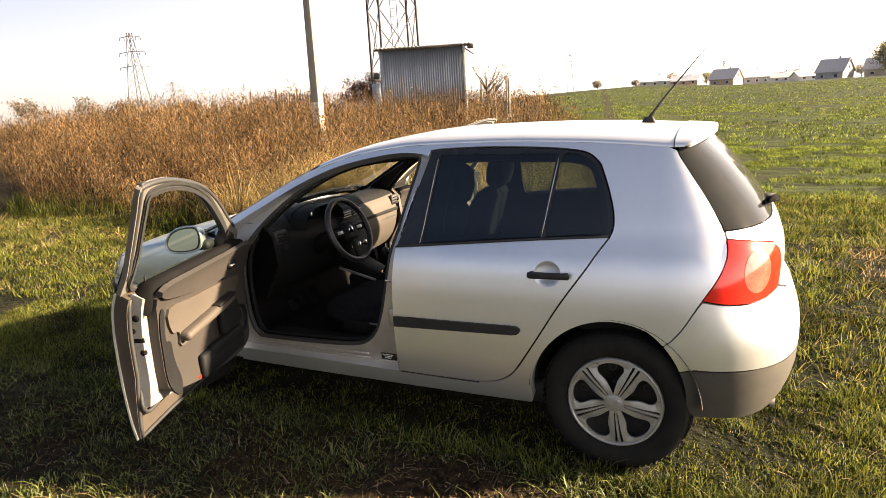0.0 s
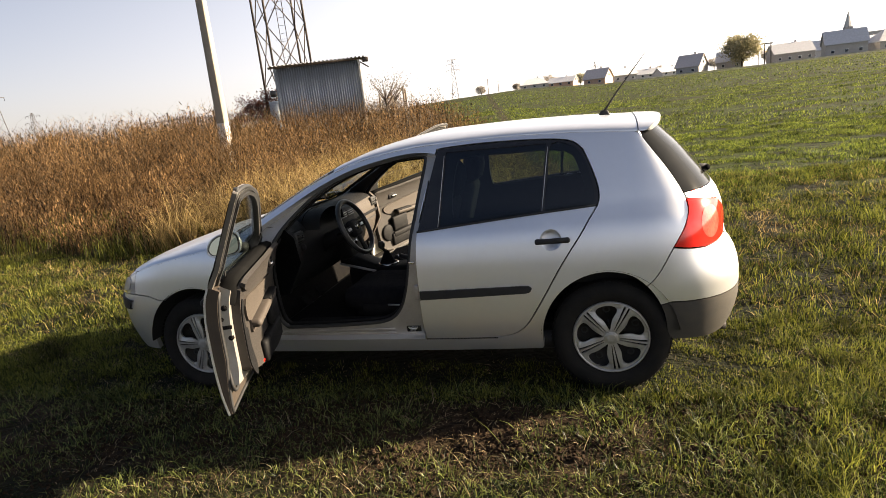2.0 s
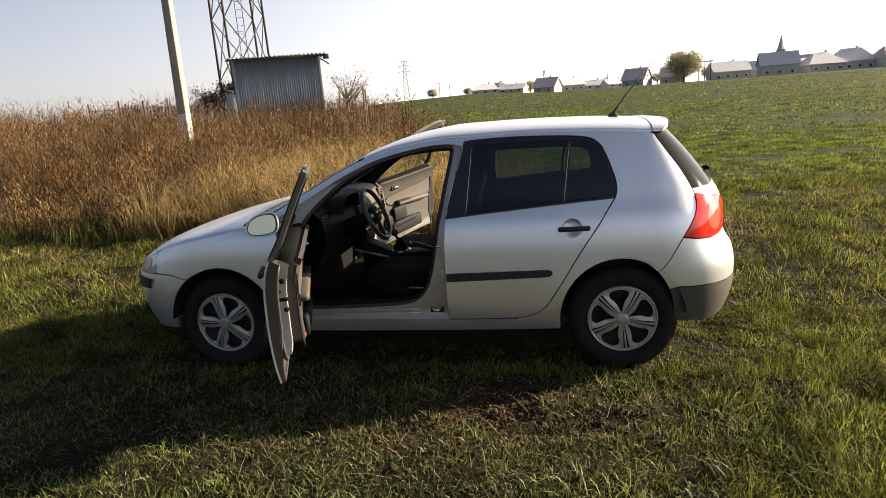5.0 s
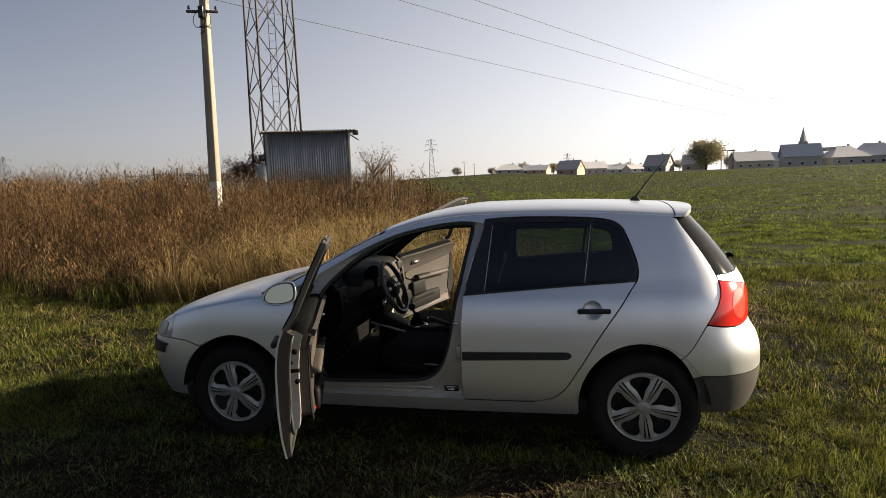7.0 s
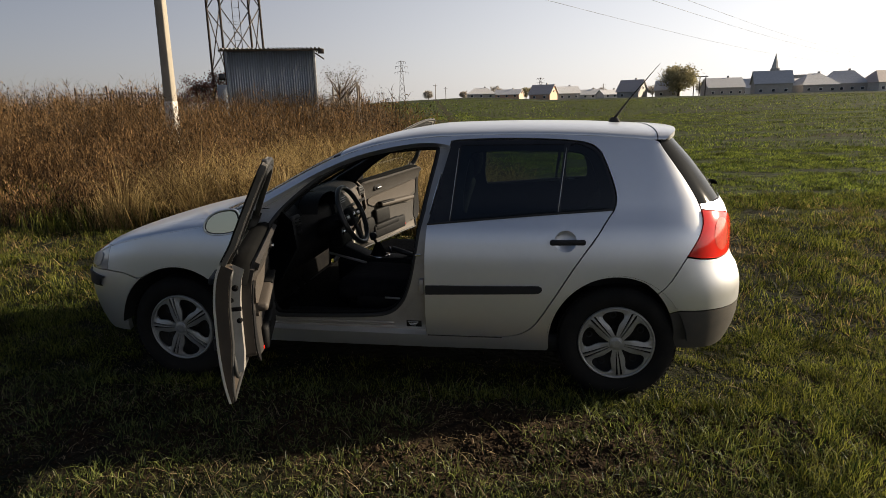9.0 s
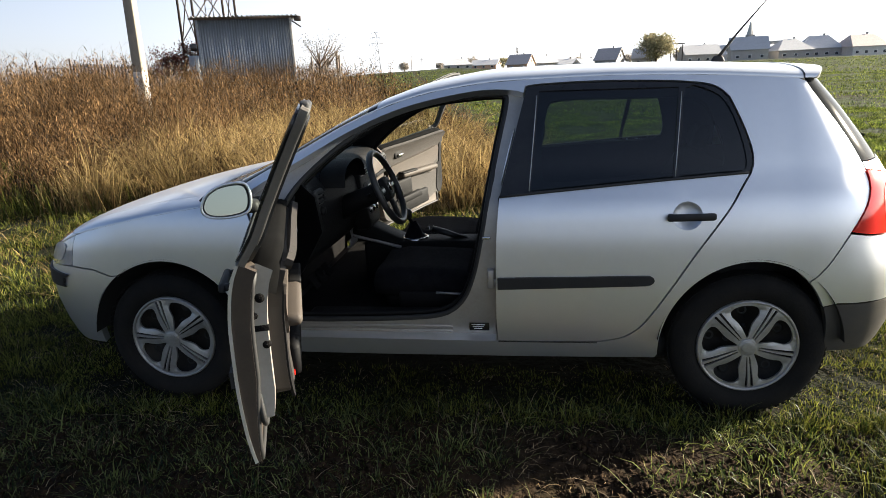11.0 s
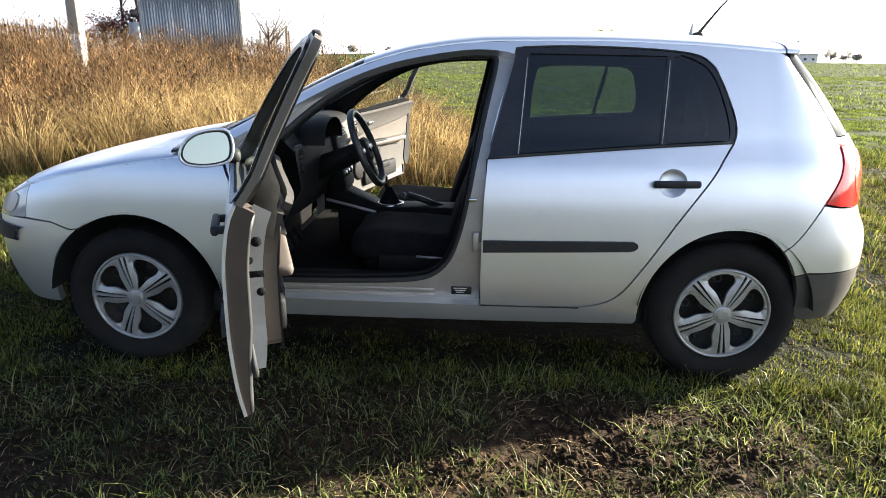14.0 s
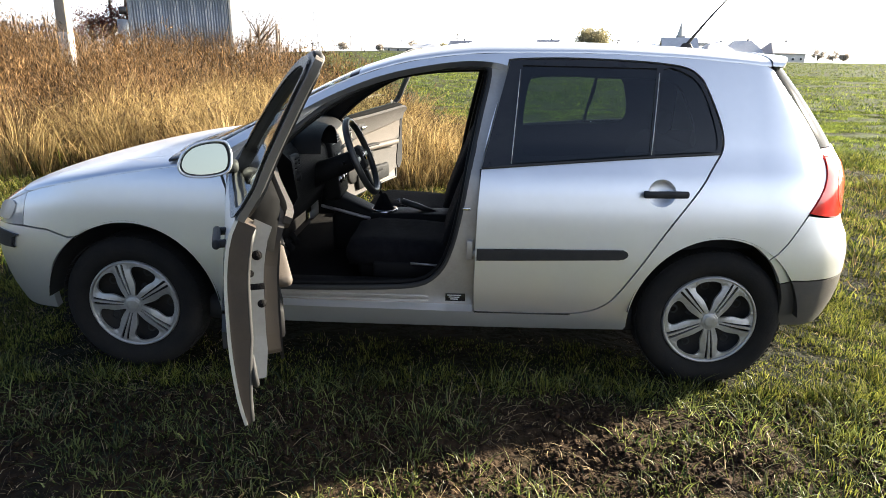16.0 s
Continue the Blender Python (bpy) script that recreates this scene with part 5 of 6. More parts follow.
parts_ = []
for n_, b_, t_, w_ in ((230000, (-4, 20, 5.5, 16), .075, .011), (140000, (-8, 50, 16, 45), .10, .026), (50000, (-20, 110, 45, 120), .14, .07)):
    x, y, r = scatter(rng, n_, *b_, field_keep)
    parts_.append(blades(r, t_ * rng.uniform(.5, 1.2, len(r)), w_ * rng.uniform(.6, 1.3, len(r)), .7 * np.ones(len(r)), .3, rng))
tagged(big_mesh("crop", *joined(parts_), SHOOTS), "thin green young crop with bare soil between the rows", "field", kind="stuff")

# straw grass at the foot of the weeds, leaning every way
rng = np.random.default_rng(31)


def foot_keep(x, y):
    d = y - (3.75 + .35 * np.sin(x * 1.3))
    return in_weeds(x, y + .3) & (rng.uniform(0, 1, len(x)) < np.clip(1.1 - d / 9, .25, 1) * np.clip((x + 5.7) / 1.7, .0, 1))


x, y, r = scatter(rng, 60000, -7, 2.0, 3.2, 12, foot_keep)
h = rng.uniform(.2, .65, len(r)) * np.clip(1.15 - .06 * (r[:, 0] + 6), .55, 1.2)
loose = blades(r, h, rng.uniform(.004, .009, len(r)) * (1 + .05 * r[:, 1]), .55 * np.ones(len(r)), .55, rng)
x, y, c = scatter(rng, 7000, -7.5, 2.2, 3.3, 13, foot_keep)
big = rng.gamma(3.0, 1 / 3.0, len(c)).clip(.4, 1.8) * np.clip(1.1 - .05 * (c[:, 0] + 6), .55, 1.15)
i = np.repeat(np.arange(len(c)), (26 * big).astype(int) + 6)
off = rng.normal(0, 1, (len(i), 2))
tilt = rng.normal(0, .35, (len(c), 2))[i]
roots = c[i] + np.c_[off * (.05 * np.sqrt(big[i]))[:, None], np.zeros(len(i))]
tussock = blades(roots, .62 * big[i] * rng.uniform(.5, 1.15, len(i)), rng.uniform(.004, .009, len(i)) * (1 + .05 * roots[:, 1]), .15 * np.ones(len(i)), .6, rng, np.c_[off * .26 + tilt, np.zeros(len(i))])
straw = joined([loose, tussock])
tagged(big_mesh("tall_dry_grass", *straw, STRAW), "tall straw-coloured dry grass at the field edge", "grass", kind="stuff")
x, y, r = scatter(rng, 20000, -13, 2.5, 3.1, 6.5, lambda x, y: in_weeds(x, y + .4) & (patch(x, y, .8, 9) > .0))
tagged(big_mesh("green_tufts", *blades(r, rng.uniform(.2, .5, len(r)), rng.uniform(.006, .011, len(r)), .5 * np.ones(len(r)), .4, rng), TURF), "green grass tufts among the dry weeds", "grass", kind="stuff")


# dry weeds: a stalk with rising twigs and seed heads
def weed_field(seed, n, box_, tall, twigs, thick):
    rng = np.random.default_rng(seed)
    x, y, r = scatter(rng, n, *box_, lambda x, y: in_weeds(x, y) & ~((x > -5.2) & (y < 9) & (rng.uniform(0, 1, len(x)) < .65)) & (patch(x, y, .45, 2) + .6 * patch(x, y, 1.7, 3) > rng.uniform(-.55, .2, len(x))))
    m = len(r)
    low = np.clip(.55 - .075 * (r[:, 0] - 0.0) , .5, 1.0) * np.clip(.62 + (r[:, 1] - 3.6) * .09, .62, 1.05)
    h = tall * rng.uniform(.6, 1.25, m) * low * (1 + .45 * patch(r[:, 0], r[:, 1], .55, 12))
    out = [blades(r, h, thick * np.ones(m), .17 * np.ones(m), .05, rng)]
    for t in range(twigs):
        f = rng.uniform(.08, .95, m)
        az = rng.uniform(0, 2 * np.pi, m)
        root = r + np.stack([0 * f, 0 * f, h * f], 1) + np.stack([np.cos(az), np.sin(az), 0 * az], 1) * (.08 * h * f)[:, None]
        out.append(blades(root, h * rng.uniform(.10, .34, m), thick * rng.uniform(.5, .9, m), 1.25 * np.ones(m), .3, rng))
        # seed heads and shrivelled leaves
        az = rng.uniform(0, 2 * np.pi, m)
        root = root + np.stack([np.cos(az) * .07, np.sin(az) * .07, rng.uniform(0, .12, m)], 1)
        out.append(blades(root, rng.uniform(.03, .09, m), thick * rng.uniform(1.5, 3.6, m), .8 * np.ones(m), .5, rng))
    return joined(out)


tagged(big_mesh("dry_weeds", *joined([weed_field(41, 14000, (-15, 2, 3.6, 9), 1.15, 8, .006), weed_field(42, 12000, (-32, 2, 8, 20), 1.25, 6, .011), weed_field(43, 7000, (-70, 0, 18, 60), 1.35, 4, .028)]), WEEDS),
       "dense brown dead weeds with seed heads, chest high", "weeds", kind="stuff")

# clods and stones of the bare strip
rng = np.random.default_rng(51)
CLOD = material("dark_soil_clods", (0.011, 0.008, 0.005), 1.0, 0, (0.052, 0.033, 0.019), 30, bump=0.8, bump_scale=90, spec=.1)
cv, cs, ci, off = [], [], [], 0
ico = bmesh.new()
bmesh.ops.create_icosphere(ico, subdivisions=1, radius=1)
iv = np.array([v.co[:] for v in ico.verts])
it = np.array([[v.index for v in f.verts] for f in ico.faces])
ico.free()
for k in range(14000):
    x = rng.uniform(-2.0, 3.6)
    y = rng.choice((-1.12, -1.46)) - .05 * math.sin(x * 3.1) + rng.normal(0, .09) if k % 2 else rng.uniform(-2.6, -.9)
    s = rng.uniform(.003, .010) * (2.0 if rng.uniform() < .05 else 1)
    if noise.noise((x * 2.3, y * 3.0, 8)) < (.05 if k % 2 == 0 else -.15):
        continue
    v = iv * rng.uniform(.6, 1.3, 3) * s * (1 + rng.uniform(-.6, .6, (len(iv), 1))) + (x, y, ground_z(x, y) + s * .3)
    cv.append(v), ci.append((it + off).ravel()), cs.append(np.full(len(it), 3))
    off += len(iv)
tagged(big_mesh("soil_clods", np.concatenate(cv), np.concatenate(cs), np.concatenate(ci), CLOD), "dark crumbly clods of loose soil among the grass", "soil", kind="stuff")


# ---- shed, tower, pole, fence ----
GALV = material("galvanised_sheet", (0.20, 0.225, 0.255), 0.5, 0.4, (0.16, 0.17, 0.18), 2.5, rough_var=.12, bump=.05, stretch=(1, 1, .25), per_object=.08)
ROOFING = material("fibre_cement_roofing", (0.36, 0.36, 0.35), 0.9, 0, (0.28, 0.27, 0.26), 5, bump=.2, bump_scale=60)
LATTICE = material("weathered_steel", (0.06, 0.057, 0.055), 0.6, 0.4, (0.085, 0.06, 0.043), 6)
CONCRETE = material("pale_concrete", (0.30, 0.265, 0.21), 0.9, 0, (0.22, 0.195, 0.155), 3, bump=.25, bump_scale=50, stretch=(1, 1, .4))
WHITEWASH = material("flaking_whitewash", (0.58, 0.56, 0.52), 0.85, 0, (0.26, 0.235, 0.19), 9, bump=.2)
WOOD = material("grey_weathered_wood", (0.17, 0.14, 0.11), 0.9, 0, (0.10, 0.08, 0.065), 9, bump=.3, stretch=(1, 1, .15))
CABLE = material("black_cable", (0.02, 0.02, 0.022), 0.6, 0, (0.03, 0.03, 0.03), 9)


def waves(width, height, amp, pitch, mat, name, parent, at, tilt=0, label=""):
    """A corrugated sheet standing in the xz plane, with thickness."""
    n = max(8, int(width / pitch * 8))
    v, f = [], []
    for side in (0, .006):
        for i in range(n + 1):
            x = width * i / n
            y = amp * math.sin(2 * math.pi * x / pitch) + side
            v += [(x, y, 0), (x, y, height)]
    m = 2 * (n + 1)
    for i in range(n):
        a = 2 * i
        f += [(a, a + 2, a + 3, a + 1), (m + a, m + a + 1, m + a + 3, m + a + 2), (a + 1, a + 3, m + a + 3, m + a + 1), (a, m + a, m + a + 2, a + 2)]
    o = link_mesh(name, v, f, mat, parent, label=label)
    o.matrix_basis = at
    return o


SX, SY, SW, SD, S0, SH = -14.06, 24.2, 4.08, 3.0, .40, 3.85
shed = tagged(empty("metal_shed", pose(SX, SY, S0, 0, 0, 21)), "grey corrugated metal shed with a wavy roof behind weeds", "shed")
for i in range(6):
    waves(SW / 6 + .02, SH, .018, .115, GALV, "wall_sheet", shed, pose(SW / 6 * i, .003 * (i % 2), 0))
for i in range(4):
    waves(SD / 4 + .02, SH, .018, .115, GALV, "wall_sheet", shed, pose(SW, SD / 4 * i, 0, 0, 0, 90))
    waves(SD / 4 + .02, SH, .018, .115, GALV, "wall_sheet", shed, pose(0, SD / 4 * i, 0, 0, 0, 90))
for i in range(6):
    waves(SW / 6 + .02, SH, .018, .115, GALV, "wall_sheet", shed, pose(SW / 6 * i, SD, 0))
for i in range(4):
    waves((SW + .58) / 4 + .03, SD + .6, .045, .19, ROOFING, "roof_sheet", shed, pose(-.26 + (SW + .58) / 4 * i, -.30, SH + .06, -88, 0, 0))
part("roof_beam", box((SW + .7, .09, .10), (SW / 2 + .06, -.06, SH + .0), .01), WOOD, shed)
part("corner_post", box((.11, .11, SH), (SW - .01, -.05, SH / 2), .01), WHITEWASH, shed, "white corner post")
part("corner_post", box((.10, .10, SH), (.02, -.05, SH / 2), .01), GALV, shed)
part("bracket", box((.5, .05, .06), (SW + .25, -.05, SH - .30), .01, (0, 35, 0)), LATTICE, shed)
part("lamp_box", box((.30, .14, .22), (SW + .32, -.1, SH - .08), .02), LATTICE, shed)
cab = part("switch_cabinet", box((.42, .35, 1.5), (-.26, -.1, 1.55), .02), GALV, shed, "grey switch cabinet on the shed wall")
part("cabinet_door", box((.34, .02, 1.2), (-.26, -.285, 1.55), .008), GALV, cab)
part("cabinet_box", box((.26, .2, .3), (-.22, -.12, 2.65), .02), GLOSSY, shed)

tower = tagged(empty("lattice_tower", pose(0, 0, .4)), "tall steel lattice mast with a ladder behind the shed", "tower")
feet = [Vector(p) for p in ((-17.55, 29.2, 0), (-16.45, 28.6, 0), (-14.62, 29.6, 0), (-15.75, 30.6, 0))]
mid_t = sum(feet, Vector()) / 4
leg_at = lambda i, z: mid_t + (feet[i % 4] - mid_t) * (1.02 - .0055 * z) + Vector((0, 0, z))
TOP, BAY = 26.0, 3.25
for i in range(4):
    tube("leg", [leg_at(i, 0), leg_at(i, TOP / 2), leg_at(i, TOP)], [.065, .06, .05], LATTICE, tower, 8)
for b in range(int(TOP / BAY)):
    z0, z1 = b * BAY, (b + 1) * BAY
    for i in range(4):
        tube("brace", [leg_at(i, z0), leg_at(i + 1, z1)], .030, LATTICE, tower, 5)
        tube("brace", [leg_at(i + 1, z0), leg_at(i, z1)], .030, LATTICE, tower, 5)
        if b == 0:
            tube("crossbar", [leg_at(i, z0 + .02), leg_at(i + 1, z0 + .02)], .028, LATTICE, tower, 5)
lad = mid_t + Vector((.25, -.3, 0))
for dx in (-.2, .2):
    tube("ladder_rail", [lad + Vector((dx, 0, .5)), lad + Vector((dx, 0, TOP))], .02, LATTICE, tower, 5)
for j in range(60):
    tube("rung", [lad + Vector((-.2, 0, .6 + .42 * j)), lad + Vector((.2, 0, .6 + .42 * j))], .012, LATTICE, tower, 4)
for j in range(14):
    pts = [lad + Vector((.36 * math.cos(radians(a)), -.1 + -.5 * math.sin(radians(a)), 2.5 + 1.6 * j)) for a in range(0, 181, 30)]
    tube("ladder_hoop", pts, .012, LATTICE, tower, 4)


def concrete_pole():
    p = tagged(empty("utility_pole", pose(-9.87, 12.78, .2, 0, .9, 0)), "pale concrete utility pole with flaking whitewash at its foot", "pole")
    part("shaft", box((.30, .27, 7.6), (0, 0, 3.7), .03, taper=.72), CONCRETE, p)
    part("whitewash_band", box((.303, .273, 1.45), (0, 0, .95), .03, taper=.945), WHITEWASH, p, "flaking white band")
    part("crossarm", box((.9, .07, .07), (0, -.12, 6.62), .008, (0, 0, 20)), LATTICE, p)
    for dx in (-.38, .0, .38):
        ins = part("insulator", lathe([(.012, 0), (.035, .02), (.04, .05), (.028, .06), (.036, .09), (.02, .12), (.001, .125)], 12, "Z", (dx * .94, -.12 + dx * .34, 6.67)), GLOSSY, p)
    part("fuse_box", box((.16, .14, .34), (.02, -.20, 6.59), .02), GLOSSY, p)
    part("clamp", box((.26, .24, .05), (0, 0, 6.2), .01), LATTICE, p)
    for k in (-1, 1):
        loop = [(k * (.06 + .17 * math.sin(radians(a)) + .06), -.16, 6.38 + .22 * math.cos(radians(a))) for a in range(0, 341, 20)]
        tube("cable_loop", loop, .010, CABLE, p, 6)
    tube("cable", [(.1, -.14, 6.75), (.12, -.15, 6.35), (.05, -.14, 6.05), (-.1, -.14, 6.0)], .012, CABLE, p, 6)
    part("peg", box((.02, .06, .02), (0, -.14, 5.6), .003), LATTICE, p)
    return p


concrete_pole()
for k, (a, b) in enumerate((((-15.2, 7.2, 8.1), (60, 149, 8.3)), ((-11.8, 7.6, 8.6), (66, 146, 8.6)), ((-9.6, 7.8, 8.7), (62, 140, 9.4)))):
    a, b = Vector(a), Vector(b)
    line = [a.lerp(b, i / 40) - Vector((0, 0, .9 * math.sin(math.pi * i / 40))) for i in range(41)]
    tagged(tube("overhead_wire", line, .011, CABLE, None, 5), "thin black overhead wire crossing the sky", "wire", "overhead wires")


def fence_panel(x0, x1, y0, y1, n, h):
    f = tagged(empty("metal_fence"), "old dark metal railing fence standing in weeds", "fence")
    for i in range(n + 1):
        x, y = x0 + (x1 - x0) * i / n, y0 + (y1 - y0) * i / n
        z = ground_z(x, y)
        big = i % 8 == 0
        part("post" if big else "picket", box((.07 if big else .055, .05 if big else .025, h + (.25 if big else 0)), (x, y, z + h / 2 + (.1 if big else 0)), .004), LATTICE, f)
    for k in (.15, .92):
        tube("fence_rail", [(x0, y0, ground_z(x0, y0) + h * k), (x1, y1, ground_z(x1, y1) + h * k)], .022, LATTICE, f, 6)
    return f


fence_panel(-18.5, -16.0, 21.6, 22.2, 19, 1.35)
fence_panel(-19.9, -18.5, 21.4, 21.6, 2, 1.30)


def wooden_post(x, y, h, lean, thick=.10):
    z = ground_z(x, y)
    o = part("fence_post", lathe([(thick * .55, -.1), (thick * .5, h * .6), (thick * .45, h - .02), (.001, h)], 9, "Z"), WOOD)
    o.matrix_basis = pose(x, y, z, lean, lean * .6, 20 * x)
    return tagged(o, "grey weathered wooden fence post among weeds", "post", "fence posts")


for i, (x, y, h, lean) in enumerate(((-8.75, 25.6, 2.0, 2), (-8.6, 27.2, 2.0, -3), (-9.1, 28.6, 2.2, 1), (-8.5, 26.6, 2.2, -1), (-9.3, 29.5, 2.1, 3), (-9.3, 25.3, 1.9, 0))):
    wooden_post(x, y, h, lean)


# ---- shrubs and trees ----
BARK = material("bark", (0.07, 0.052, 0.038), 0.95, 0, (0.11, 0.085, 0.06), 14, bump=.5)
REDLEAF = foliage("red_brown_leaves", (0.10, 0.028, 0.016), (0.05, 0.022, 0.014), through=.3)
# distant leaves and twigs: paled in colour to stand in for haze
YELLOWLEAF = foliage("hazed_yellowing_leaves", (0.40, 0.35, 0.20), (0.28, 0.26, 0.16), through=.35)
HAZETWIG = foliage("haze_pale_twigs", (0.48, 0.43, 0.37), (0.36, 0.32, 0.28), through=.3)
GREYTWIG = foliage("grey_brown_twigs", (0.16, 0.13, 0.10), (0.10, 0.08, 0.06), through=.15)


def tree(name, x, y, height, spread, leaf, seed, leaves, leaf_size, label, category, trunk_h=.3, full=False):
    """A tapered trunk with limbs and a loose crown of small leaves."""
    rng = np.random.default_rng(seed)
    z = ground_z(x, y)
    t = tagged(empty(name, pose(x, y, z)), label, category)
    tube("trunk", [(0, 0, -.1), (.02 * height, 0, height * trunk_h), (0, .01 * height, height * .75)], [height * .035, height * .026, height * .008], BARK, t, 8)
    tips = []
    for i in range(14):
        a = 2.4 * i + rng.uniform(-.4, .4)
        z0 = height * rng.uniform(trunk_h * .6, .6)
        r = spread * rng.uniform(.5, 1.0)
        p0, p1 = Vector((0, 0, z0)), Vector((r * .5 * math.cos(a), r * .5 * math.sin(a), z0 + height * .16))
        p2 = Vector((r * math.cos(a), r * math.sin(a), min(height * .97, z0 + height * rng.uniform(.2, .42))))
        tube("limb", [p0, p1, p2], [height * .014, height * .009, height * .003], BARK, t, 5)
        tips += [p1.lerp(p2, k) for k in (.2, .5, .8, 1.0)]
    tips.append(Vector((0, 0, height * .93)))
    if full:
        lumps = rng.normal(0, 1, (60, 3))
        lumps *= (rng.uniform(.45, .95, 60) / np.linalg.norm(lumps, axis=1))[:, None]
        tips = [Vector((p[0] * spread, p[1] * spread, height * (.56 + .40 * p[2]))) for p in lumps]
    c = np.array([tips[i % len(tips)][:] for i in range(leaves)])
    r = c + rng.normal(0, 1, (leaves, 3)) * (spread * .17, spread * .17, height * .06)
    o = big_mesh("crown", *blades(r, leaf_size * rng.uniform(.6, 1.3, leaves), leaf_size * rng.uniform(.5, .9, leaves), .9 * np.ones(leaves), 1.2, rng), leaf)
    o.parent = t
    return t


tree("shrub", -15.6, 25.6, 2.5, 1.0, REDLEAF, 3, 2600, .07, "red-brown leafy shrub beside the mast", "shrub", .12)
tree("shrub", -17.2, 26.6, 2.2, .9, REDLEAF, 4, 1800, .07, "red-brown leafy shrub beside the mast", "shrub", .12)
tree("shrub", -8.4, 23.6, 2.7, 1.0, GREYTWIG, 5, 1500, .05, "bare grey-brown shrub beside the shed", "shrub", .12)
tree("shrub", -8.9, 26.0, 2.5, .9, GREYTWIG, 6, 1300, .05, "bare grey-brown shrub beside the shed", "shrub", .12)


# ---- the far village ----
# house colours are paled in place of distance haze, the roofs most
WALLS = [material("hazed_house_wall", c, 0.9, 0, tuple(v * .85 for v in c), 1.2, bump=.1) for c in ((0.50, 0.47, 0.44), (0.62, 0.42, 0.30), (0.66, 0.64, 0.61), (0.42, 0.40, 0.38))]
ROOFS = [material("hazed_roof_tiles", c, 0.85, 0, tuple(v * .8 for v in c), 2.0, bump=.3, bump_scale=12) for c in ((0.54, 0.54, 0.56), (0.58, 0.51, 0.48), (0.60, 0.60, 0.62))]
PANE = material("dark_window_pane", (0.05, 0.055, 0.065), 0.15, 0, (0.07, 0.075, 0.085), 2)
FRAME = material("white_window_frame", (0.75, 0.74, 0.72), 0.6, 0, (0.68, 0.67, 0.65), 5)
AZ0 = Vector((0.95, -4.5, 0))


def far(az, dist):
    a = radians(az)
    return AZ0.x + dist * math.sin(a), AZ0.y + dist * math.cos(a)


def house(az, dist, w, d, hw, hr, wall, roof_, turn=0, hip=0.0, floors=1, chim=True, label=""):
    x, y = far(az, dist)
    h = tagged(empty("house", pose(x, y, ground_z(x, y) - .3, 0, 0, turn)), label or "pitched-roof village house far across the field", "house", "village houses")
    a, b, hw, hr = w / 2, d / 2, hw * .82 + .3, hr * .82
    g = a - hip
    v = [(-a, -b, 0), (a, -b, 0), (a, b, 0), (-a, b, 0), (-a, -b, hw), (a, -b, hw), (a, b, hw), (-a, b, hw), (-a, 0, hw + (0 if hip else hr)), (a, 0, hw + (0 if hip else hr))]
    f = [(0, 1, 5, 4), (2, 3, 7, 6), (1, 2, 6, 9, 5), (3, 0, 4, 8, 7)]
    link_mesh("wall", v, f, wall, h, smooth=False)
    o, t = .45, .18
    e = hw - o * hr / b
    for s in (-1, 1):
        q = [(-a - o, s * (b + o), e), (a + o, s * (b + o), e), (g + (o if not hip else 0), 0, hw + hr), (-g - (o if not hip else 0), 0, hw + hr)]
        q += [(p[0], p[1], p[2] + t) for p in q]
        link_mesh("roof_slope", q, [(0, 1, 2, 3), (4, 7, 6, 5), (0, 4, 5, 1), (1, 5, 6, 2), (2, 6, 7, 3), (3, 7, 4, 0)], roof_, h, smooth=False)
        if hip:
            q = [(s * (a + o), -b - o, e), (s * (a + o), b + o, e), (s * g, 0, hw + hr)]
            q += [(p[0], p[1], p[2] + t) for p in q]
            link_mesh("roof_slope", q, [(0, 1, 2), (3, 5, 4), (0, 3, 4, 1), (1, 4, 5, 2), (2, 5, 3, 0)], roof_, h, smooth=False)
    if chim:
        part("chimney", box((.6, .6, 1.6), (a * .3, .4, hw + hr), .03), WALLS[3], h)
    n = max(2, int(w / 3))
    for fl in range(floors):
        for i in range(n):
            wx = -a + w * (i + .5) / n
            fr = part("window", box((1.1, .12, 1.0), (wx, -b - .02, 1.35 + 2.4 * fl), .02), FRAME, h)
            part("pane", box((.9, .04, .8), (wx, -b - .09, 1.35 + 2.4 * fl), 0), PANE, fr)
    if not hip:
        fr = part("window", box((.12, 1.1, 1.2), (a + .02, 0, hw + hr * .3), .02), FRAME, h)
        part("pane", box((.04, .9, 1.0), (a + .09, 0, hw + hr * .3), 0), PANE, fr)
    return h


az_of = lambda px: -11.24 - .00131 * (px - 720) + math.degrees(math.atan((px - 784) / 1103))
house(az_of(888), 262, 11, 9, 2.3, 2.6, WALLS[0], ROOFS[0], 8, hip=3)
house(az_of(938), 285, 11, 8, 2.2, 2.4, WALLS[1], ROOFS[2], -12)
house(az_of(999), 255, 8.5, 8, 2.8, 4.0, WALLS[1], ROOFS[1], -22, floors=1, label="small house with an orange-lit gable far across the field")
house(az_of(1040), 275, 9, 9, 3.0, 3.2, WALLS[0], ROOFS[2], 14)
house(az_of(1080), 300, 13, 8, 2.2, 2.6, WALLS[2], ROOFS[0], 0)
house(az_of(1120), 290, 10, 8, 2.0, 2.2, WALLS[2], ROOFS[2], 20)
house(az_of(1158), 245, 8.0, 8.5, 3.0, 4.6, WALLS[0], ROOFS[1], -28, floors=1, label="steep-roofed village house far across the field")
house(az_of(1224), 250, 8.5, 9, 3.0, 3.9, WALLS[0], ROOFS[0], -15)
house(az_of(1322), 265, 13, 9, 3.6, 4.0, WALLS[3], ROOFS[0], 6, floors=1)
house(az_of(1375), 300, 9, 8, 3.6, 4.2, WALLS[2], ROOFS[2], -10)
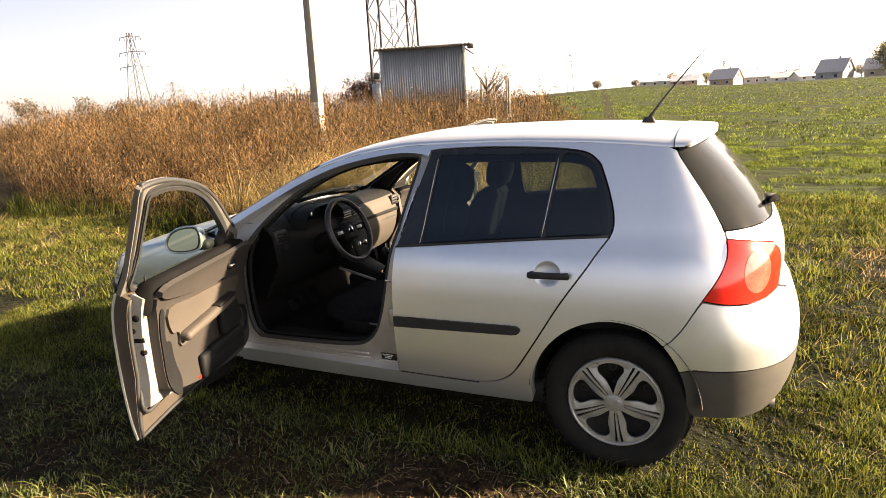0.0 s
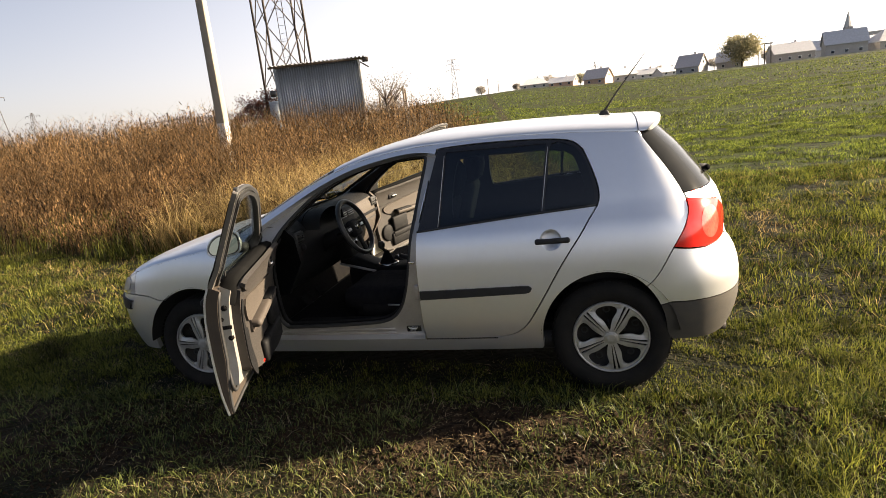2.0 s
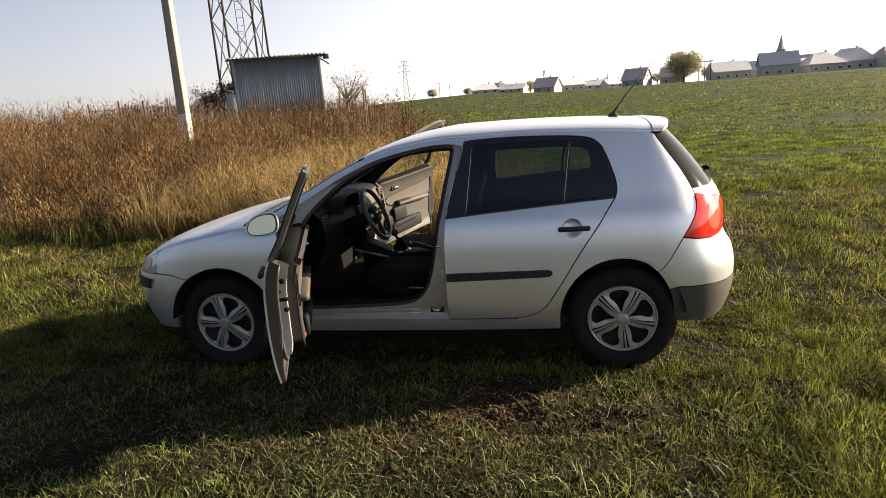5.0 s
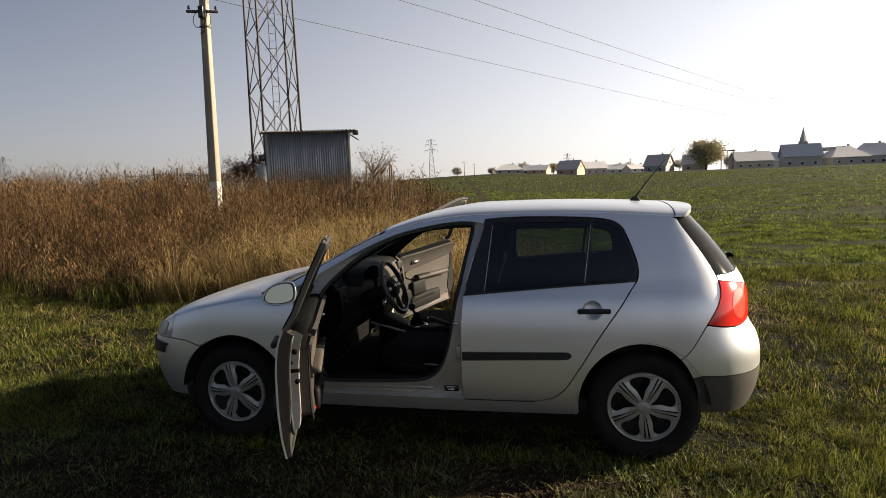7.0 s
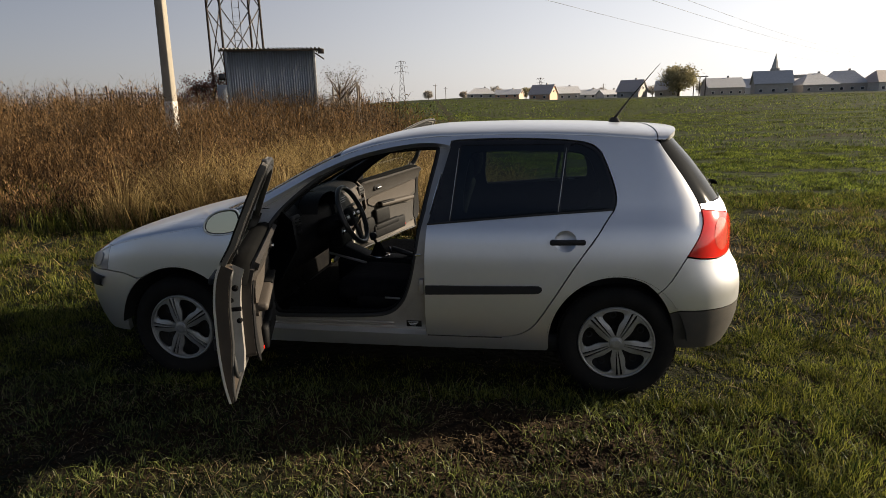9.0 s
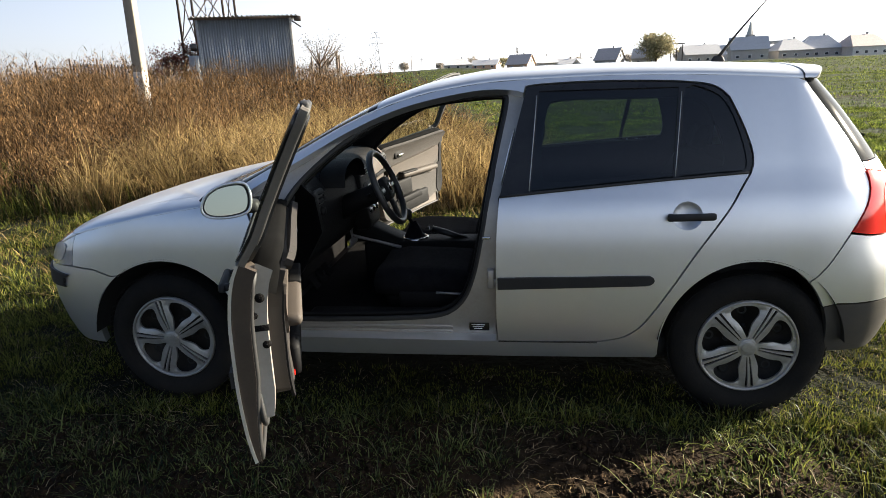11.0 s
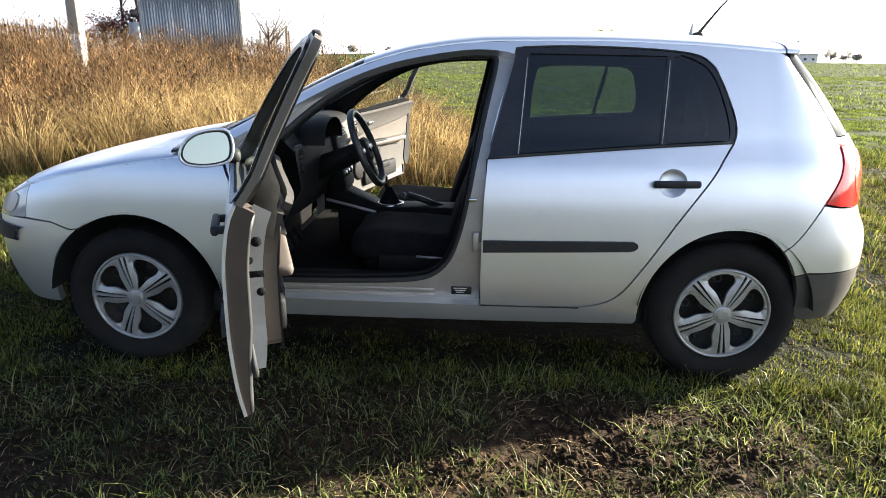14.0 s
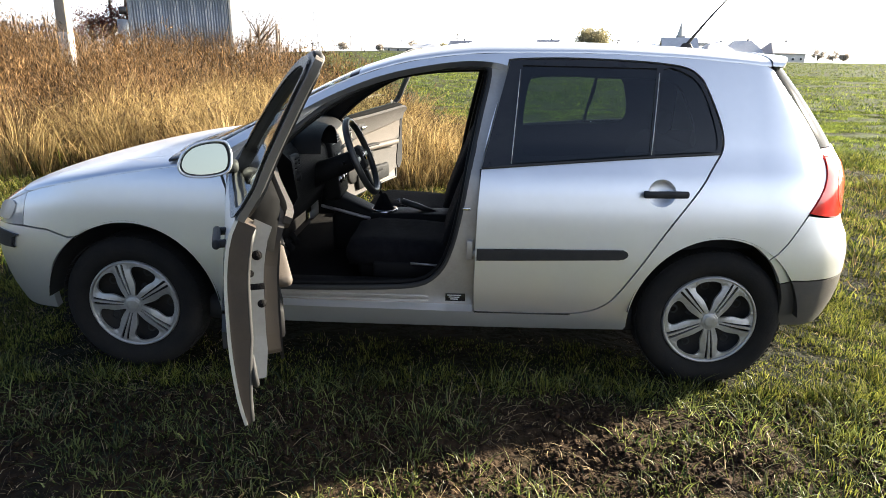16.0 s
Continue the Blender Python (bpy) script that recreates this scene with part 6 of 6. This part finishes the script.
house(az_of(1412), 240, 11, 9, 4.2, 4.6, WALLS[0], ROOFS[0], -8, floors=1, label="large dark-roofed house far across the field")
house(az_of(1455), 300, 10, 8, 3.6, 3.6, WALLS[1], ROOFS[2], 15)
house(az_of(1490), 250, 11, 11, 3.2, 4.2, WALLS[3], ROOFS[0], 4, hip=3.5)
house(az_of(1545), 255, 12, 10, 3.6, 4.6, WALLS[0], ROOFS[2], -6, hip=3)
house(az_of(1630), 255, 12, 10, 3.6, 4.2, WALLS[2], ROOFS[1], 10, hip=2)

cx, cy = far(17.69, 480)
church = tagged(empty("church", pose(cx, cy, ground_z(cx, cy))), "distant church with a pointed pale steeple", "church")
part("church_tower", box((4.4, 4.4, 16.5), (0, 0, 8.2), .05), WALLS[0], church)
bm = bmesh.new()
bmesh.ops.create_cone(bm, segments=8, radius1=2.4, radius2=.05, depth=9.5, cap_ends=True, matrix=Matrix.Translation((0, 0, 21.2)))
part("spire", bm, WALLS[2], church, smooth=False)
part("nave", box((18, 8, 12), (10, 2, 6), .05), WALLS[0], church)

x, y = far(az_of(1242), 240)
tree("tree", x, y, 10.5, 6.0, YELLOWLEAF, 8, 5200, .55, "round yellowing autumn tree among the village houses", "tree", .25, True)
for i, (px, dist, hh, lf) in enumerate(((795, 300, 4.5, HAZETWIG), (858, 310, 4.0, HAZETWIG), (915, 330, 6.5, HAZETWIG), (968, 320, 6.0, YELLOWLEAF), (1102, 330, 5.5, HAZETWIG), (1195, 330, 6.0, HAZETWIG), (1285, 320, 6.5, HAZETWIG), (1440, 330, 7, HAZETWIG), (1520, 330, 7, YELLOWLEAF))):
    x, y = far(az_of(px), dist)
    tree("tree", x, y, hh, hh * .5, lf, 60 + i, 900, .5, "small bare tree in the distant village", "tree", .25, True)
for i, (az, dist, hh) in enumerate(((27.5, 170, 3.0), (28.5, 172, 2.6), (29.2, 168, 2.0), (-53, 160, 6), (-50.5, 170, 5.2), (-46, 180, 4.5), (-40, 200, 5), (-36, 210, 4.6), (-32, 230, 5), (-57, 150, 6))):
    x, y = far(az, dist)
    tree("tree", x, y, hh, hh * .5, HAZETWIG if az > 0 else GREYTWIG, 80 + i, 380 if az > 0 else 1000, .35, "bare shrub on the far field edge", "tree", .2)


def pylon(az, dist, height, arms, width):
    x, y = far(az, dist)
    p = tagged(empty("pylon", pose(x, y, ground_z(x, y), 0, 0, 15)), "distant grey electricity pylon with crossarms", "pylon", "pylons")
    w = lambda z: width * (1 - .82 * z / height)
    for sx in (-1, 1):
        for sy in (-1, 1):
            tube("leg", [(sx * w(0), sy * w(0), 0), (sx * w(height), sy * w(height), height)], .10, LATTICE, p, 4)
    n = 8
    for i in range(n):
        z0, z1 = height * i / n, height * (i + 1) / n
        for sy in (-1, 1):
            tube("brace", [(-w(z0), sy * w(z0), z0), (w(z1), sy * w(z1), z1)], .055, LATTICE, p, 4)
            tube("brace", [(w(z0), sy * w(z0), z0), (-w(z1), sy * w(z1), z1)], .055, LATTICE, p, 4)
    for f, a in arms:
        tube("crossarm", [(-a, 0, height * f), (0, 0, height * f + .5), (a, 0, height * f)], .12, LATTICE, p, 4)
        for k in (-1, -.55, .55, 1):
            tube("insulator_string", [(k * a, 0, height * f), (k * a, 0, height * f - 1.0)], .08, GLOSSY, p, 4)
    return p


pylon(-49.44, 250, 30, ((.62, 5.5), (.78, 5.0), (.95, 4.0)), 3.2)
pylon(-46.98, 420, 22, ((.75, 5), (.92, 4)), 2.6)
pylon(-13.06, 330, 20, ((.72, 3.4), (.86, 3.0), (.97, 2.2)), 1.6)
pylon(-.85, 430, 14, ((.75, 3), (.95, 2.4)), 1.4)
for px, hh in ((808, 7.5), (826, 6), (1088, 5), (1106, 6.5)):
    x, y = far(az_of(px), 300)
    o = part("far_pole", lathe([(.16, 0), (.12, hh), (.001, hh + .01)], 6, "Z", (0, 0, 0)), WOOD)
    box_ = box((2.0, .12, .12), (0, 0, hh * .9), 0)
    o.matrix_basis = pose(x, y, ground_z(x, y))
    tagged(o, "distant wooden power line pole", "pole", "far poles")
    part("crossarm", box_, WOOD, o)
x, y = far(az_of(1280), 250)
h_frame = tagged(empty("switch_frame", pose(x, y, ground_z(x, y))), "distant steel frame for power lines", "frame")
for dx in (-2, 0, 2):
    part("post", box((.3, .3, 7), (dx, 0, 3.5), .02), LATTICE, h_frame)
part("beam", box((5.5, .35, .4), (0, 0, 6.7), .02), LATTICE, h_frame)
